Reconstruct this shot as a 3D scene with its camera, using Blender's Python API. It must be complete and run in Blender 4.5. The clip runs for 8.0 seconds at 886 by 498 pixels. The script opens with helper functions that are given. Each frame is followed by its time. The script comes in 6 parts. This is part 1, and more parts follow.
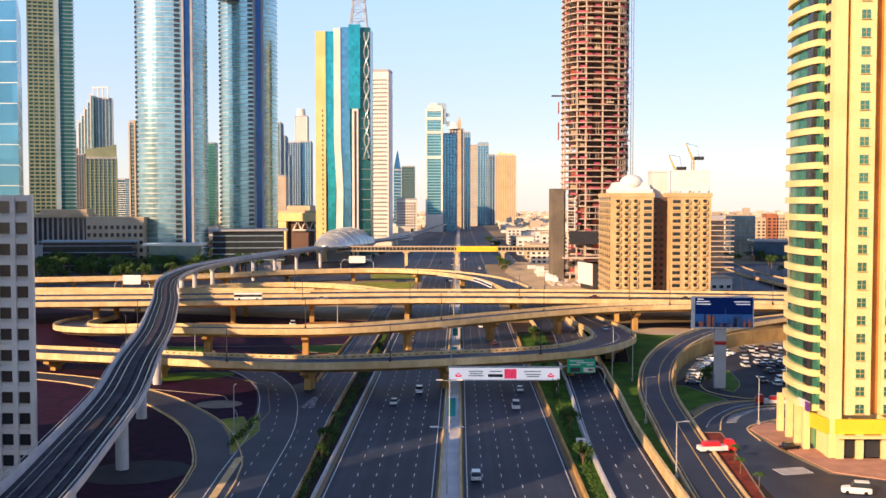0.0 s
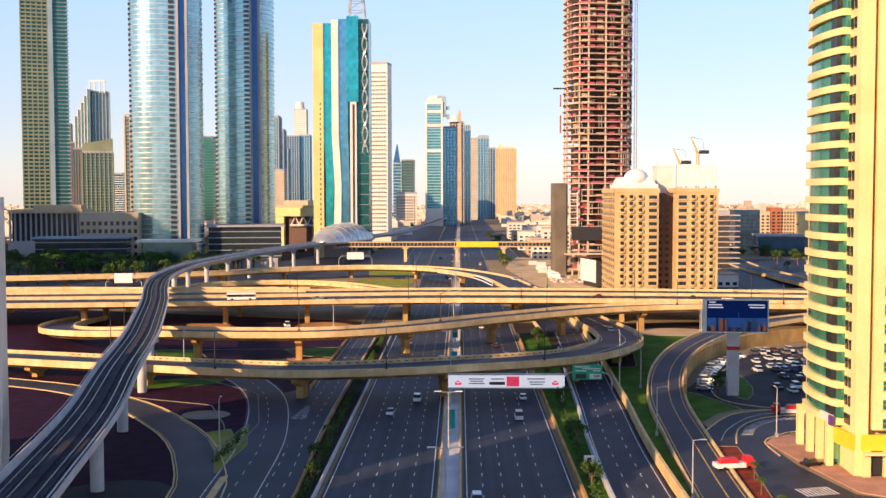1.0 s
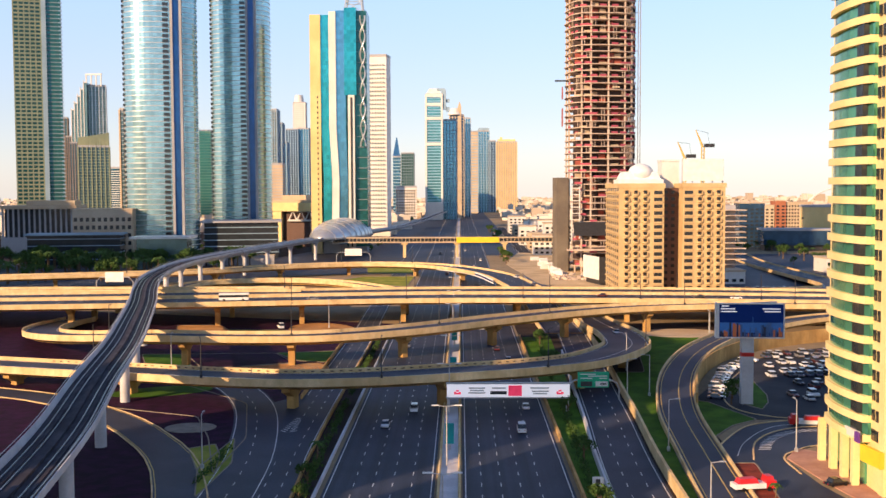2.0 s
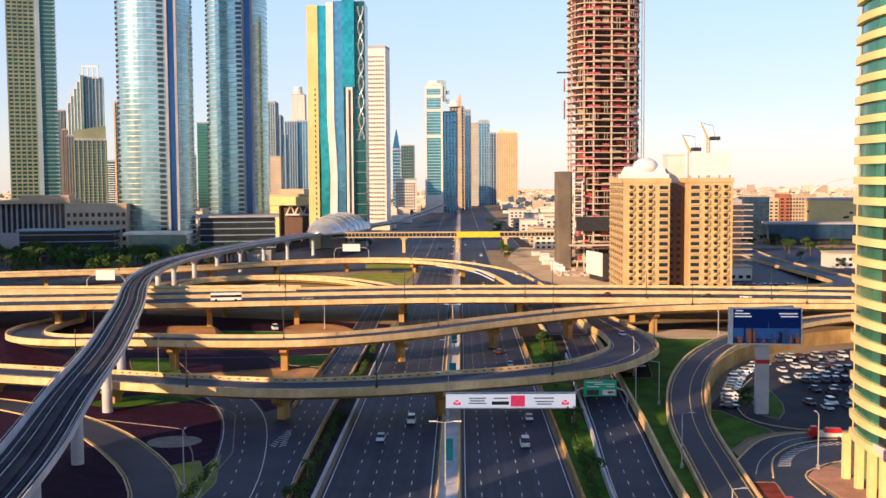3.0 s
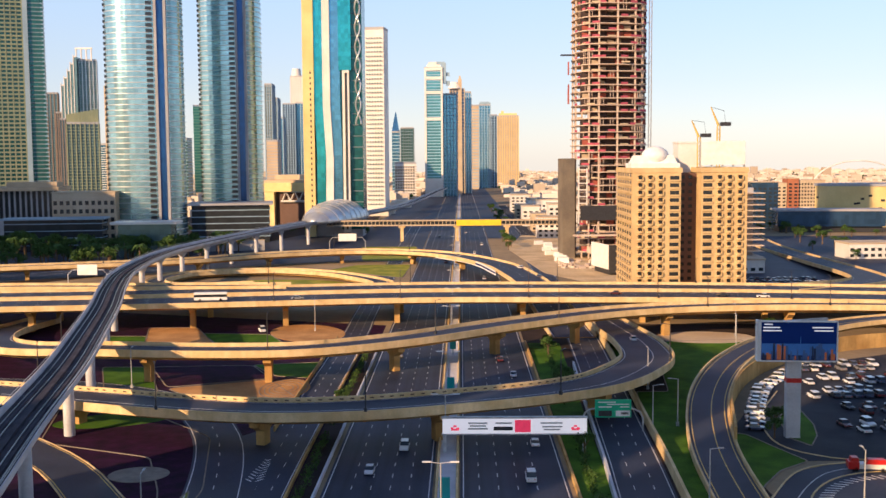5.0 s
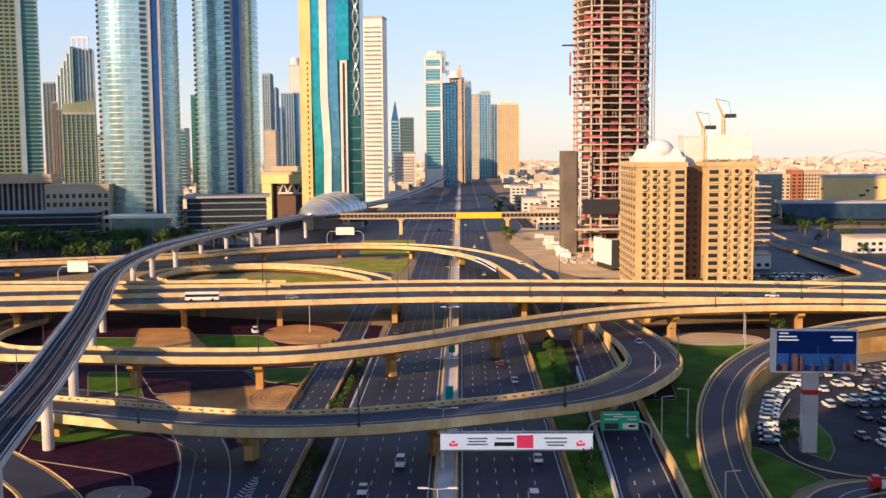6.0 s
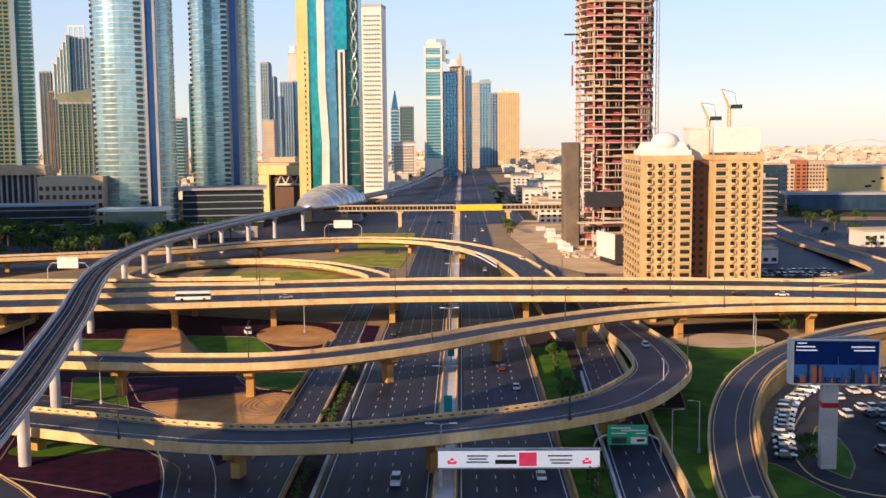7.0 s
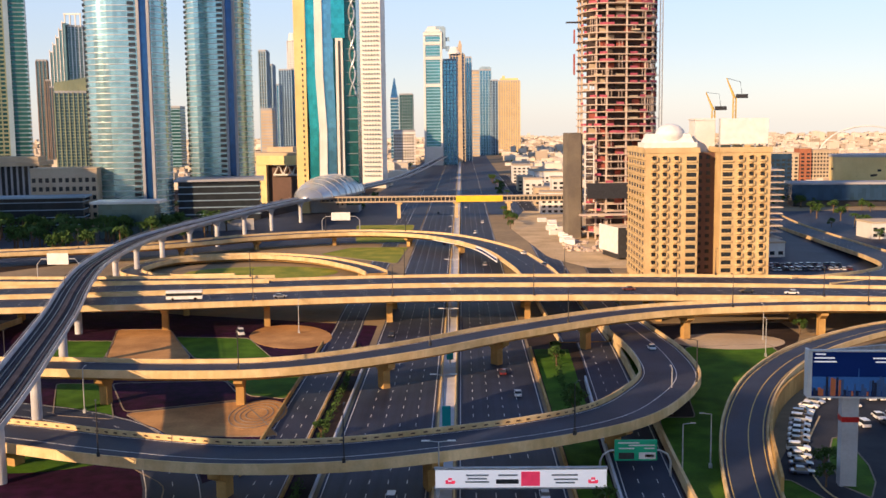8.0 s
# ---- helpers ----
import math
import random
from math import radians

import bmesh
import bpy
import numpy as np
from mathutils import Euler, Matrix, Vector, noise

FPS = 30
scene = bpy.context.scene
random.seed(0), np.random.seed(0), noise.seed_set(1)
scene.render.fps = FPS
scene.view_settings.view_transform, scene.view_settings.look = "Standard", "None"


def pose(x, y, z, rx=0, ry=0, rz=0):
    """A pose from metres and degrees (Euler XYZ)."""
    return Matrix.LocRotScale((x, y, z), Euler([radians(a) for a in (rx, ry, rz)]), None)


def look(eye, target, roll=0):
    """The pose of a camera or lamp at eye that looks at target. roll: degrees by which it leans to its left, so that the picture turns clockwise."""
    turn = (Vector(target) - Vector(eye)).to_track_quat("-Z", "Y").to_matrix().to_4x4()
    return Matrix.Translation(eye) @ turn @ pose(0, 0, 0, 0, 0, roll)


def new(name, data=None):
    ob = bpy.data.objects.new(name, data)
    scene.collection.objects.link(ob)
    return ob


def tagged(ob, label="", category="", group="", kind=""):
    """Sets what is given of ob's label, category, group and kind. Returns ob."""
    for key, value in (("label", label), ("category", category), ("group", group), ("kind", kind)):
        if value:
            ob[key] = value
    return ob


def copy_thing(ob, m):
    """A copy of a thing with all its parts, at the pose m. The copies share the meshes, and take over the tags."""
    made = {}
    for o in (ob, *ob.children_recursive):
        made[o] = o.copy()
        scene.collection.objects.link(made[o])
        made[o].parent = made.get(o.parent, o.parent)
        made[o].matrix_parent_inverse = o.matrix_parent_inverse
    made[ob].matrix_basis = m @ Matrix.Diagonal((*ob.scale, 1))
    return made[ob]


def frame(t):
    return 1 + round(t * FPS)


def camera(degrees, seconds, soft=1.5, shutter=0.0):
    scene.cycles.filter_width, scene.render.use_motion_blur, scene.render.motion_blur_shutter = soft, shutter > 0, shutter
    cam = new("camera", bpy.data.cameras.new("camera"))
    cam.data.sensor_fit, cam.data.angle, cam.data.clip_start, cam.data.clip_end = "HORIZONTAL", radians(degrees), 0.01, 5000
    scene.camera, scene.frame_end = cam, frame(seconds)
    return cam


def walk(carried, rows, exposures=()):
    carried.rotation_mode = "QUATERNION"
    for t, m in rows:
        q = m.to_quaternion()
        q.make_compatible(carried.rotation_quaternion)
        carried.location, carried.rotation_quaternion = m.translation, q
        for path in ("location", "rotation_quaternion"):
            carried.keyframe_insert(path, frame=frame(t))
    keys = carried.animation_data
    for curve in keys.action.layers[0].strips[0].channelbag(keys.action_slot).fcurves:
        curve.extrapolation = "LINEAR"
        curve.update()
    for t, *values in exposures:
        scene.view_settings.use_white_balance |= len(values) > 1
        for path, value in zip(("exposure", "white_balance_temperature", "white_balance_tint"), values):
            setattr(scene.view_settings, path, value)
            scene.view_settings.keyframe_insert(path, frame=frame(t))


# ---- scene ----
# camera: seconds, place in metres, heading, tilt and lean in degrees
cam = camera(45.59, 8.0)
PATH_ROWS = [
    (0.0, 0.00, 0.00, 52.76, 0.887, -2.555, 0.019),
    (0.5, 0.11, 7.45, 53.55, 0.896, -2.750, -0.026),
    (1.0, 0.21, 14.62, 54.28, 0.908, -2.941, -0.094),
    (1.5, 0.45, 22.01, 55.04, 0.926, -3.132, -0.178),
    (3.0, 0.89, 43.48, 57.52, 0.972, -3.790, -0.354),
    (3.5, 1.06, 50.28, 58.39, 0.986, -4.022, -0.393),
    (4.0, 1.20, 56.80, 59.30, 0.990, -4.265, -0.407),
    (4.5, 1.32, 63.11, 60.34, 1.011, -4.530, -0.412),
    (6.0, 1.69, 81.60, 63.76, 1.022, -5.420, -0.453),
    (6.5, 1.88, 87.99, 64.85, 1.045, -5.737, -0.474),
    (7.0, 2.03, 94.22, 65.92, 1.058, -6.066, -0.514),
    (7.5, 2.20, 100.25, 67.06, 1.073, -6.420, -0.573),
    (8.0, 2.45, 106.12, 68.26, 1.095, -6.783, -0.644),
]
walk(cam, [(t, pose(x, y, z, 0, 0, yaw) @ pose(0, 0, 0, 90 + tilt, 0, 0) @ pose(0, 0, 0, 0, 0, lean)) for t, x, y, z, yaw, tilt, lean in PATH_ROWS],
     exposures=((0.0, 0.66, 6150, 17), (4.0, 0.58, 6150, 16), (8.0, 0.53, 6150, 16)))

# ---- light ----
SUN_AZ, SUN_EL = radians(222), radians(20)
world = bpy.data.worlds.new("sky")
scene.world = world
world.use_nodes = True
wn = world.node_tree
sky = wn.nodes.new("ShaderNodeTexSky")
sky.sky_type, sky.sun_disc = "NISHITA", False
sky.sun_elevation, sky.sun_rotation = SUN_EL, SUN_AZ
sky.air_density, sky.dust_density, sky.ozone_density = 1.0, 0.3, 2.0
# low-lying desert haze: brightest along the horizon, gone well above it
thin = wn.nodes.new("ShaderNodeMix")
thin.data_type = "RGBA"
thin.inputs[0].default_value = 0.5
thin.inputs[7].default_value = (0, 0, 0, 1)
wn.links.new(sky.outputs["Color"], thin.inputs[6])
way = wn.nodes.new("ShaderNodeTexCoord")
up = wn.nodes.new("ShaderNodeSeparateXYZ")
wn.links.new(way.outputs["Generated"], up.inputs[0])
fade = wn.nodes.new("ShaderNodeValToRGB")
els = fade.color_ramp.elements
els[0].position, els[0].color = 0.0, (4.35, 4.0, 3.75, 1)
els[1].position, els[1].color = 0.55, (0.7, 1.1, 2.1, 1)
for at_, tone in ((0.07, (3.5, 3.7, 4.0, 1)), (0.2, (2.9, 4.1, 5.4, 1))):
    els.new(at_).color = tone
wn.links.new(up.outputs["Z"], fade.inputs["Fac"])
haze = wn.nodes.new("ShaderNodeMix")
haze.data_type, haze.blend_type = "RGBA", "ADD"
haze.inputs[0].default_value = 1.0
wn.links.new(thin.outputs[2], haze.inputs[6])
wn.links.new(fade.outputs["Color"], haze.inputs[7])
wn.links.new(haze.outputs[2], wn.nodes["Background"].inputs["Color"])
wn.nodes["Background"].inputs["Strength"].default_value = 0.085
sun = new("sun", bpy.data.lights.new("sun", "SUN"))
sun.data.energy, sun.data.angle, sun.data.color = 5.0, radians(0.6), (1.0, 0.65, 0.33)
sun.matrix_world = look((100 * math.sin(SUN_AZ), 100 * math.cos(SUN_AZ), 100 * math.tan(SUN_EL)), (0, 0, 0))


# ---- materials ----
def material(name, colour, rough=0.7, metal=0.0, second=None, scale=0.3, detail=6.0, bump=0.0, bump_scale=None, fine=0.06, spec=None, streak=None):
    """A surface with stains at a large scale, grain at a small one and fine relief, in metres."""
    m = bpy.data.materials.new(name)
    m.use_nodes = True
    t = m.node_tree
    b = t.nodes["Principled BSDF"]
    b.inputs["Roughness"].default_value, b.inputs["Metallic"].default_value = rough, metal
    b.inputs["Specular IOR Level"].default_value = spec if spec is not None else (0.12 if rough > 0.65 else 0.5)
    second = second or tuple(c * 0.72 for c in colour)
    tc = t.nodes.new("ShaderNodeTexCoord")
    big = t.nodes.new("ShaderNodeTexNoise")
    big.inputs["Scale"].default_value, big.inputs["Detail"].default_value = scale, detail
    t.links.new(tc.outputs["Object"], big.inputs["Vector"])
    ramp = t.nodes.new("ShaderNodeValToRGB")
    ramp.color_ramp.elements[0].position, ramp.color_ramp.elements[1].position = 0.38, 0.66
    ramp.color_ramp.elements[0].color, ramp.color_ramp.elements[1].color = (*second, 1), (*colour, 1)
    t.links.new(big.outputs["Fac"], ramp.inputs["Fac"])
    grain = t.nodes.new("ShaderNodeTexNoise")
    grain.inputs["Scale"].default_value, grain.inputs["Detail"].default_value = scale * 14, 3
    t.links.new(tc.outputs["Object"], grain.inputs["Vector"])
    hsv = t.nodes.new("ShaderNodeHueSaturation")
    mr = t.nodes.new("ShaderNodeMapRange")
    mr.inputs["To Min"].default_value, mr.inputs["To Max"].default_value = 1 - fine * 3, 1 + fine * 3
    t.links.new(grain.outputs["Fac"], mr.inputs["Value"])
    t.links.new(mr.outputs["Result"], hsv.inputs["Value"])
    t.links.new(ramp.outputs["Color"], hsv.inputs["Color"])
    t.links.new(hsv.outputs["Color"], b.inputs["Base Color"])
    if streak:
        # long stains: drips on walls, tyre tracks along a carriageway
        way_ = t.nodes.new("ShaderNodeMapping")
        way_.inputs["Scale"].default_value = streak[:3]
        t.links.new(tc.outputs["Object"], way_.inputs["Vector"])
        drip = t.nodes.new("ShaderNodeTexNoise")
        drip.inputs["Scale"].default_value, drip.inputs["Detail"].default_value = 1.0, 4
        t.links.new(way_.outputs["Vector"], drip.inputs["Vector"])
        lim = t.nodes.new("ShaderNodeMapRange")
        lim.inputs["From Min"].default_value, lim.inputs["From Max"].default_value = 0.35, 0.6
        lim.inputs["To Min"].default_value, lim.inputs["To Max"].default_value = 1 - streak[3], 1.0
        t.links.new(drip.outputs["Fac"], lim.inputs["Value"])
        worn = t.nodes.new("ShaderNodeHueSaturation")
        t.links.new(lim.outputs["Result"], worn.inputs["Value"])
        t.links.new(hsv.outputs["Color"], worn.inputs["Color"])
        t.links.new(worn.outputs["Color"], b.inputs["Base Color"])
    if bump:
        bp = t.nodes.new("ShaderNodeBump")
        bp.inputs["Strength"].default_value, bp.inputs["Distance"].default_value = bump, 0.1
        bn = t.nodes.new("ShaderNodeTexNoise")
        bn.inputs["Scale"].default_value = bump_scale or scale * 20
        t.links.new(tc.outputs["Object"], bn.inputs["Vector"])
        t.links.new(bn.outputs["Fac"], bp.inputs["Height"])
        t.links.new(bp.outputs["Normal"], b.inputs["Normal"])
    return m


def glass_facade(name, colour, rough=0.12, metal=0.75, pane=(1.5, 3.6), vary=0.16):
    """Coated facade glass: each pane differs a little in tint and tilt."""
    m = bpy.data.materials.new(name)
    m.use_nodes = True
    t = m.node_tree
    b = t.nodes["Principled BSDF"]
    b.inputs["Metallic"].default_value, b.inputs["Roughness"].default_value = metal, rough
    tc = t.nodes.new("ShaderNodeTexCoord")
    dv = t.nodes.new("ShaderNodeVectorMath")
    dv.operation = "DIVIDE"
    dv.inputs[1].default_value = (pane[0] * 2, pane[0] * 2, pane[1])
    t.links.new(tc.outputs["Object"], dv.inputs[0])
    fl = t.nodes.new("ShaderNodeVectorMath")
    fl.operation = "FLOOR"
    t.links.new(dv.outputs[0], fl.inputs[0])
    wn_ = t.nodes.new("ShaderNodeTexWhiteNoise")
    t.links.new(fl.outputs[0], wn_.inputs["Vector"])
    mr = t.nodes.new("ShaderNodeMapRange")
    mr.inputs["To Min"].default_value, mr.inputs["To Max"].default_value = 1 - vary, 1 + vary
    t.links.new(wn_.outputs["Value"], mr.inputs["Value"])
    big = t.nodes.new("ShaderNodeTexNoise")
    big.inputs["Scale"].default_value = 0.03
    t.links.new(tc.outputs["Object"], big.inputs["Vector"])
    mix = t.nodes.new("ShaderNodeMix")
    mix.data_type = "RGBA"
    mix.inputs[6].default_value = (*colour, 1)
    mix.inputs[7].default_value = (*(c * 0.6 for c in colour), 1)
    t.links.new(big.outputs["Fac"], mix.inputs[0])
    hsv = t.nodes.new("ShaderNodeHueSaturation")
    t.links.new(mix.outputs[2], hsv.inputs["Color"])
    t.links.new(mr.outputs["Result"], hsv.inputs["Value"])
    t.links.new(hsv.outputs["Color"], b.inputs["Base Color"])
    wave = t.nodes.new("ShaderNodeTexNoise")
    wave.inputs["Scale"].default_value = 0.12
    t.links.new(tc.outputs["Object"], wave.inputs["Vector"])
    bp = t.nodes.new("ShaderNodeBump")
    bp.inputs["Strength"].default_value, bp.inputs["Distance"].default_value = 0.08, 0.6
    t.links.new(wave.outputs["Fac"], bp.inputs["Height"])
    t.links.new(bp.outputs["Normal"], b.inputs["Normal"])
    return m


def by_object(name, colours, rough=0.3, metal=0.0, coat=0.0):
    """A paint that takes one of several colours by the object's own random number."""
    m = bpy.data.materials.new(name)
    m.use_nodes = True
    t = m.node_tree
    b = t.nodes["Principled BSDF"]
    b.inputs["Roughness"].default_value, b.inputs["Metallic"].default_value, b.inputs["Coat Weight"].default_value = rough, metal, coat
    oi = t.nodes.new("ShaderNodeObjectInfo")
    ramp = t.nodes.new("ShaderNodeValToRGB")
    ramp.color_ramp.interpolation = "CONSTANT"
    els = ramp.color_ramp.elements
    while len(els) < len(colours):
        els.new(0.5)
    for i, c in enumerate(colours):
        els[i].position, els[i].color = i / len(colours), (*c, 1)
    t.links.new(oi.outputs["Random"], ramp.inputs["Fac"])
    t.links.new(ramp.outputs["Color"], b.inputs["Base Color"])
    return m


ASPHALT = material("asphalt", (0.034, 0.043, 0.074), 0.6, second=(0.02, 0.026, 0.048), scale=0.08, fine=0.08, bump=0.2, bump_scale=8, spec=0.25)
ASPHALT_LANES = material("motorway_asphalt", (0.036, 0.045, 0.076), 0.6, second=(0.021, 0.027, 0.05), scale=0.06, fine=0.08, bump=0.2, bump_scale=8, spec=0.25, streak=(0.55, 0.006, 1.0, 0.4))
ASPHALT_WORN = material("worn_asphalt", (0.045, 0.047, 0.056), 0.75, second=(0.025, 0.027, 0.036), scale=0.1, fine=0.08)
CONCRETE = material("beige_concrete", (0.6, 0.385, 0.145), 0.75, second=(0.42, 0.245, 0.085), scale=0.12, fine=0.05, bump=0.15, streak=(0.5, 0.5, 0.1, 0.2))
CONCRETE_TOP = material("pale_concrete", (0.76, 0.58, 0.32), 0.75, second=(0.6, 0.43, 0.21), scale=0.2, fine=0.05, streak=(0.7, 0.7, 0.15, 0.12))
CONCRETE_GREY = material("grey_concrete", (0.6, 0.6, 0.62), 0.65, second=(0.46, 0.46, 0.49), scale=0.15, fine=0.05, bump=0.1)
CONCRETE_DARK = material("track_bed", (0.07, 0.068, 0.085), 0.8, second=(0.04, 0.038, 0.05), scale=0.2, fine=0.08)
STEEL = material("rail_steel", (0.5, 0.5, 0.52), 0.3, metal=0.9, scale=1.0)
METAL_DARK = material("dark_metal", (0.05, 0.05, 0.055), 0.5, metal=0.3, scale=1.0)
METAL_GREY = material("galvanised_steel", (0.55, 0.56, 0.57), 0.45, metal=0.4, scale=1.0)
WHITE = material("white_paint", (0.8, 0.8, 0.78), 0.5, second=(0.7, 0.7, 0.68), scale=0.4, fine=0.03)
LINE_WHITE = material("road_marking_white", (0.75, 0.75, 0.75), 0.6, second=(0.5, 0.5, 0.5), scale=0.6)
LINE_YELLOW = material("road_marking_yellow", (0.7, 0.5, 0.12), 0.6, second=(0.5, 0.34, 0.08), scale=0.6)
SAND = material("sandy_ground", (0.34, 0.26, 0.16), 0.9, second=(0.22, 0.17, 0.11), scale=0.02, fine=0.08, bump=0.2, bump_scale=1.0)
PAVING = material("red_brick_paving", (0.5, 0.28, 0.2), 0.8, second=(0.4, 0.21, 0.15), scale=0.3, fine=0.08)
GRAVEL = material("terracotta_gravel", (0.54, 0.3, 0.12), 0.9, second=(0.38, 0.2, 0.08), scale=0.12, fine=0.1)
GRASS = material("lawn", (0.075, 0.17, 0.012), 0.85, second=(0.04, 0.1, 0.008), scale=0.15, fine=0.12, bump=0.4, bump_scale=4)
# yellow-green lawn; sunlight on the grass is put into this colour
GRASS_LIT = material("sunlit_yellow_lawn", (0.34, 0.32, 0.05), 0.85, second=(0.18, 0.22, 0.03), scale=0.12, fine=0.12, bump=0.4, bump_scale=4)
# purple planting, darkened further to carry the shade it lies in
FLOWERS = material("shade_purple_flowerbed", (0.036, 0.006, 0.034), 0.85, second=(0.014, 0.003, 0.014), scale=0.3, fine=0.15, bump=0.4, bump_scale=4)
REDBED = material("red_flowerbed", (0.26, 0.05, 0.03), 0.85, second=(0.14, 0.03, 0.02), scale=0.3, fine=0.12, bump=0.4, bump_scale=4)
LEAF = material("foliage", (0.07, 0.13, 0.03), 0.7, second=(0.035, 0.07, 0.018), scale=0.8, fine=0.12)
BARK = material("bark", (0.18, 0.12, 0.07), 0.9, scale=2.0)
CLAD_SLOT = material("dark_slot", (0.12, 0.08, 0.06), 0.8, scale=1.0)
BLACK = material("black_rubber", (0.02, 0.02, 0.022), 0.8, scale=2.0)
DARK_GLASS = glass_facade("dark_glass", (0.06, 0.07, 0.08), 0.12, 0.4)


# ---- tools ----
def part(name, bm, mat, parent=None, label="", smooth=False):
    me = bpy.data.meshes.new(name)
    bm.to_mesh(me)
    bm.free()
    me.materials.append(mat)
    if smooth:
        me.polygons.foreach_set("use_smooth", [True] * len(me.polygons))
    ob = new(name, me)
    if parent is not None:
        ob.parent = parent
    if label:
        ob["label"] = label
    return ob


def shared(name, mesh, parent, m):
    ob = new(name, mesh)
    ob.parent = parent
    ob.matrix_local = m
    return ob


def thing(name, label, category, at=(0, 0, 0), turn=0.0, group="", kind=""):
    ob = new(name)
    ob.matrix_world = pose(*at, 0, 0, turn)
    return tagged(ob, label, category, group, kind)


def box(bm, x, y, z, sx, sy, sz, turn=0.0, top=1.0):
    """A block centred on x, y with its foot at z."""
    c, s = math.cos(radians(turn)), math.sin(radians(turn))
    vs = []
    for k, g in ((0, 1.0), (1, top)):
        for i, j in ((-1, -1), (1, -1), (1, 1), (-1, 1)):
            u, v = i * sx / 2 * g, j * sy / 2 * g
            vs.append(bm.verts.new((x + u * c - v * s, y + u * s + v * c, z + k * sz)))
    for q in ((3, 2, 1, 0), (4, 5, 6, 7), (0, 1, 5, 4), (1, 2, 6, 5), (2, 3, 7, 6), (3, 0, 4, 7)):
        bm.faces.new([vs[i] for i in q])
    return vs


def boxes(rows):
    bm = bmesh.new()
    for r in rows:
        box(bm, *r)
    return bm


def prism(bm, outline, z0, z1, grow=1.0):
    """A solid over a plan outline (anticlockwise)."""
    cx, cy = sum(p[0] for p in outline) / len(outline), sum(p[1] for p in outline) / len(outline)
    a = [bm.verts.new((x, y, z0)) for x, y in outline]
    b = [bm.verts.new((cx + (x - cx) * grow, cy + (y - cy) * grow, z1)) for x, y in outline]
    n = len(outline)
    bm.faces.new(a[::-1])
    bm.faces.new(b)
    for i in range(n):
        bm.faces.new((a[i], a[(i + 1) % n], b[(i + 1) % n], b[i]))


def prismed(outline, z0, z1, grow=1.0):
    bm = bmesh.new()
    prism(bm, outline, z0, z1, grow)
    return bm


def ellipse(cx, cy, a, b, turn=0.0, n=40, power=2.0):
    out = []
    c, s = math.cos(radians(turn)), math.sin(radians(turn))
    for i in range(n):
        t = 2 * math.pi * i / n
        ct, st = math.cos(t), math.sin(t)
        u = a * math.copysign(abs(ct) ** (2 / power), ct)
        v = b * math.copysign(abs(st) ** (2 / power), st)
        out.append((cx + u * c - v * s, cy + u * s + v * c))
    return out


def rect(cx, cy, sx, sy, turn=0.0):
    c, s = math.cos(radians(turn)), math.sin(radians(turn))
    return [(cx + u * c - v * s, cy + u * s + v * c) for u, v in ((-sx / 2, -sy / 2), (sx / 2, -sy / 2), (sx / 2, sy / 2), (-sx / 2, sy / 2))]


def tube(bm, pts, r, n=8, r_end=None):
    """A round bar through the given points."""
    pts = [Vector(p) for p in pts]
    rings = []
    for i, p in enumerate(pts):
        d = (pts[min(i + 1, len(pts) - 1)] - pts[max(i - 1, 0)]).normalized()
        side = d.cross(Vector((0, 0, 1))) if abs(d.z) < 0.95 else d.cross(Vector((0, 1, 0)))
        side.normalize()
        up = side.cross(d)
        rr = r + ((r if r_end is None else r_end) - r) * i / (len(pts) - 1)
        rings.append([bm.verts.new(p + (side * math.cos(2 * math.pi * k / n) + up * math.sin(2 * math.pi * k / n)) * rr) for k in range(n)])
    for a, b in zip(rings, rings[1:]):
        for k in range(n):
            bm.faces.new((a[k], a[(k + 1) % n], b[(k + 1) % n], b[k]))
    bm.faces.new(rings[0][::-1])
    bm.faces.new(rings[-1])


def smooth_path(pts, step=4.0):
    """A soft line through the given points, with points about every step metres."""
    pts = [Vector(p if len(p) == 3 else (*p, 0)) for p in pts]
    full = [pts[0] * 2 - pts[1]] + pts + [pts[-1] * 2 - pts[-2]]
    out = []
    for a, b, c, d in zip(full, full[1:], full[2:], full[3:]):
        n = max(1, int((c - b).length / step))
        for i in range(n):
            t = i / n
            out.append(0.5 * (2 * b + (c - a) * t + (2 * a - 5 * b + 4 * c - d) * t * t + (3 * b - a - 3 * c + d) * t ** 3))
    out.append(pts[-1])
    return out


def sides(path):
    """The level direction to the right of the path at each of its points."""
    out = []
    for i in range(len(path)):
        d = path[min(i + 1, len(path) - 1)] - path[max(i - 1, 0)]
        d.z = 0
        d.normalize()
        out.append(Vector((d.y, -d.x, 0)))
    return out


def sweep(path, profile, bm=None):
    """A closed cross-section (right, up) carried along a path."""
    bm = bm or bmesh.new()
    rings = [[bm.verts.new(p + s * u + Vector((0, 0, v))) for u, v in profile] for p, s in zip(path, sides(path))]
    n = len(profile)
    for a, b in zip(rings, rings[1:]):
        for k in range(n):
            bm.faces.new((a[k], b[k], b[(k + 1) % n], a[(k + 1) % n]))
    bm.faces.new(rings[0])
    bm.faces.new(rings[-1][::-1])
    return bm


def block(u0, u1, v0, v1):
    return [(u0, v0), (u0, v1), (u1, v1), (u1, v0)]


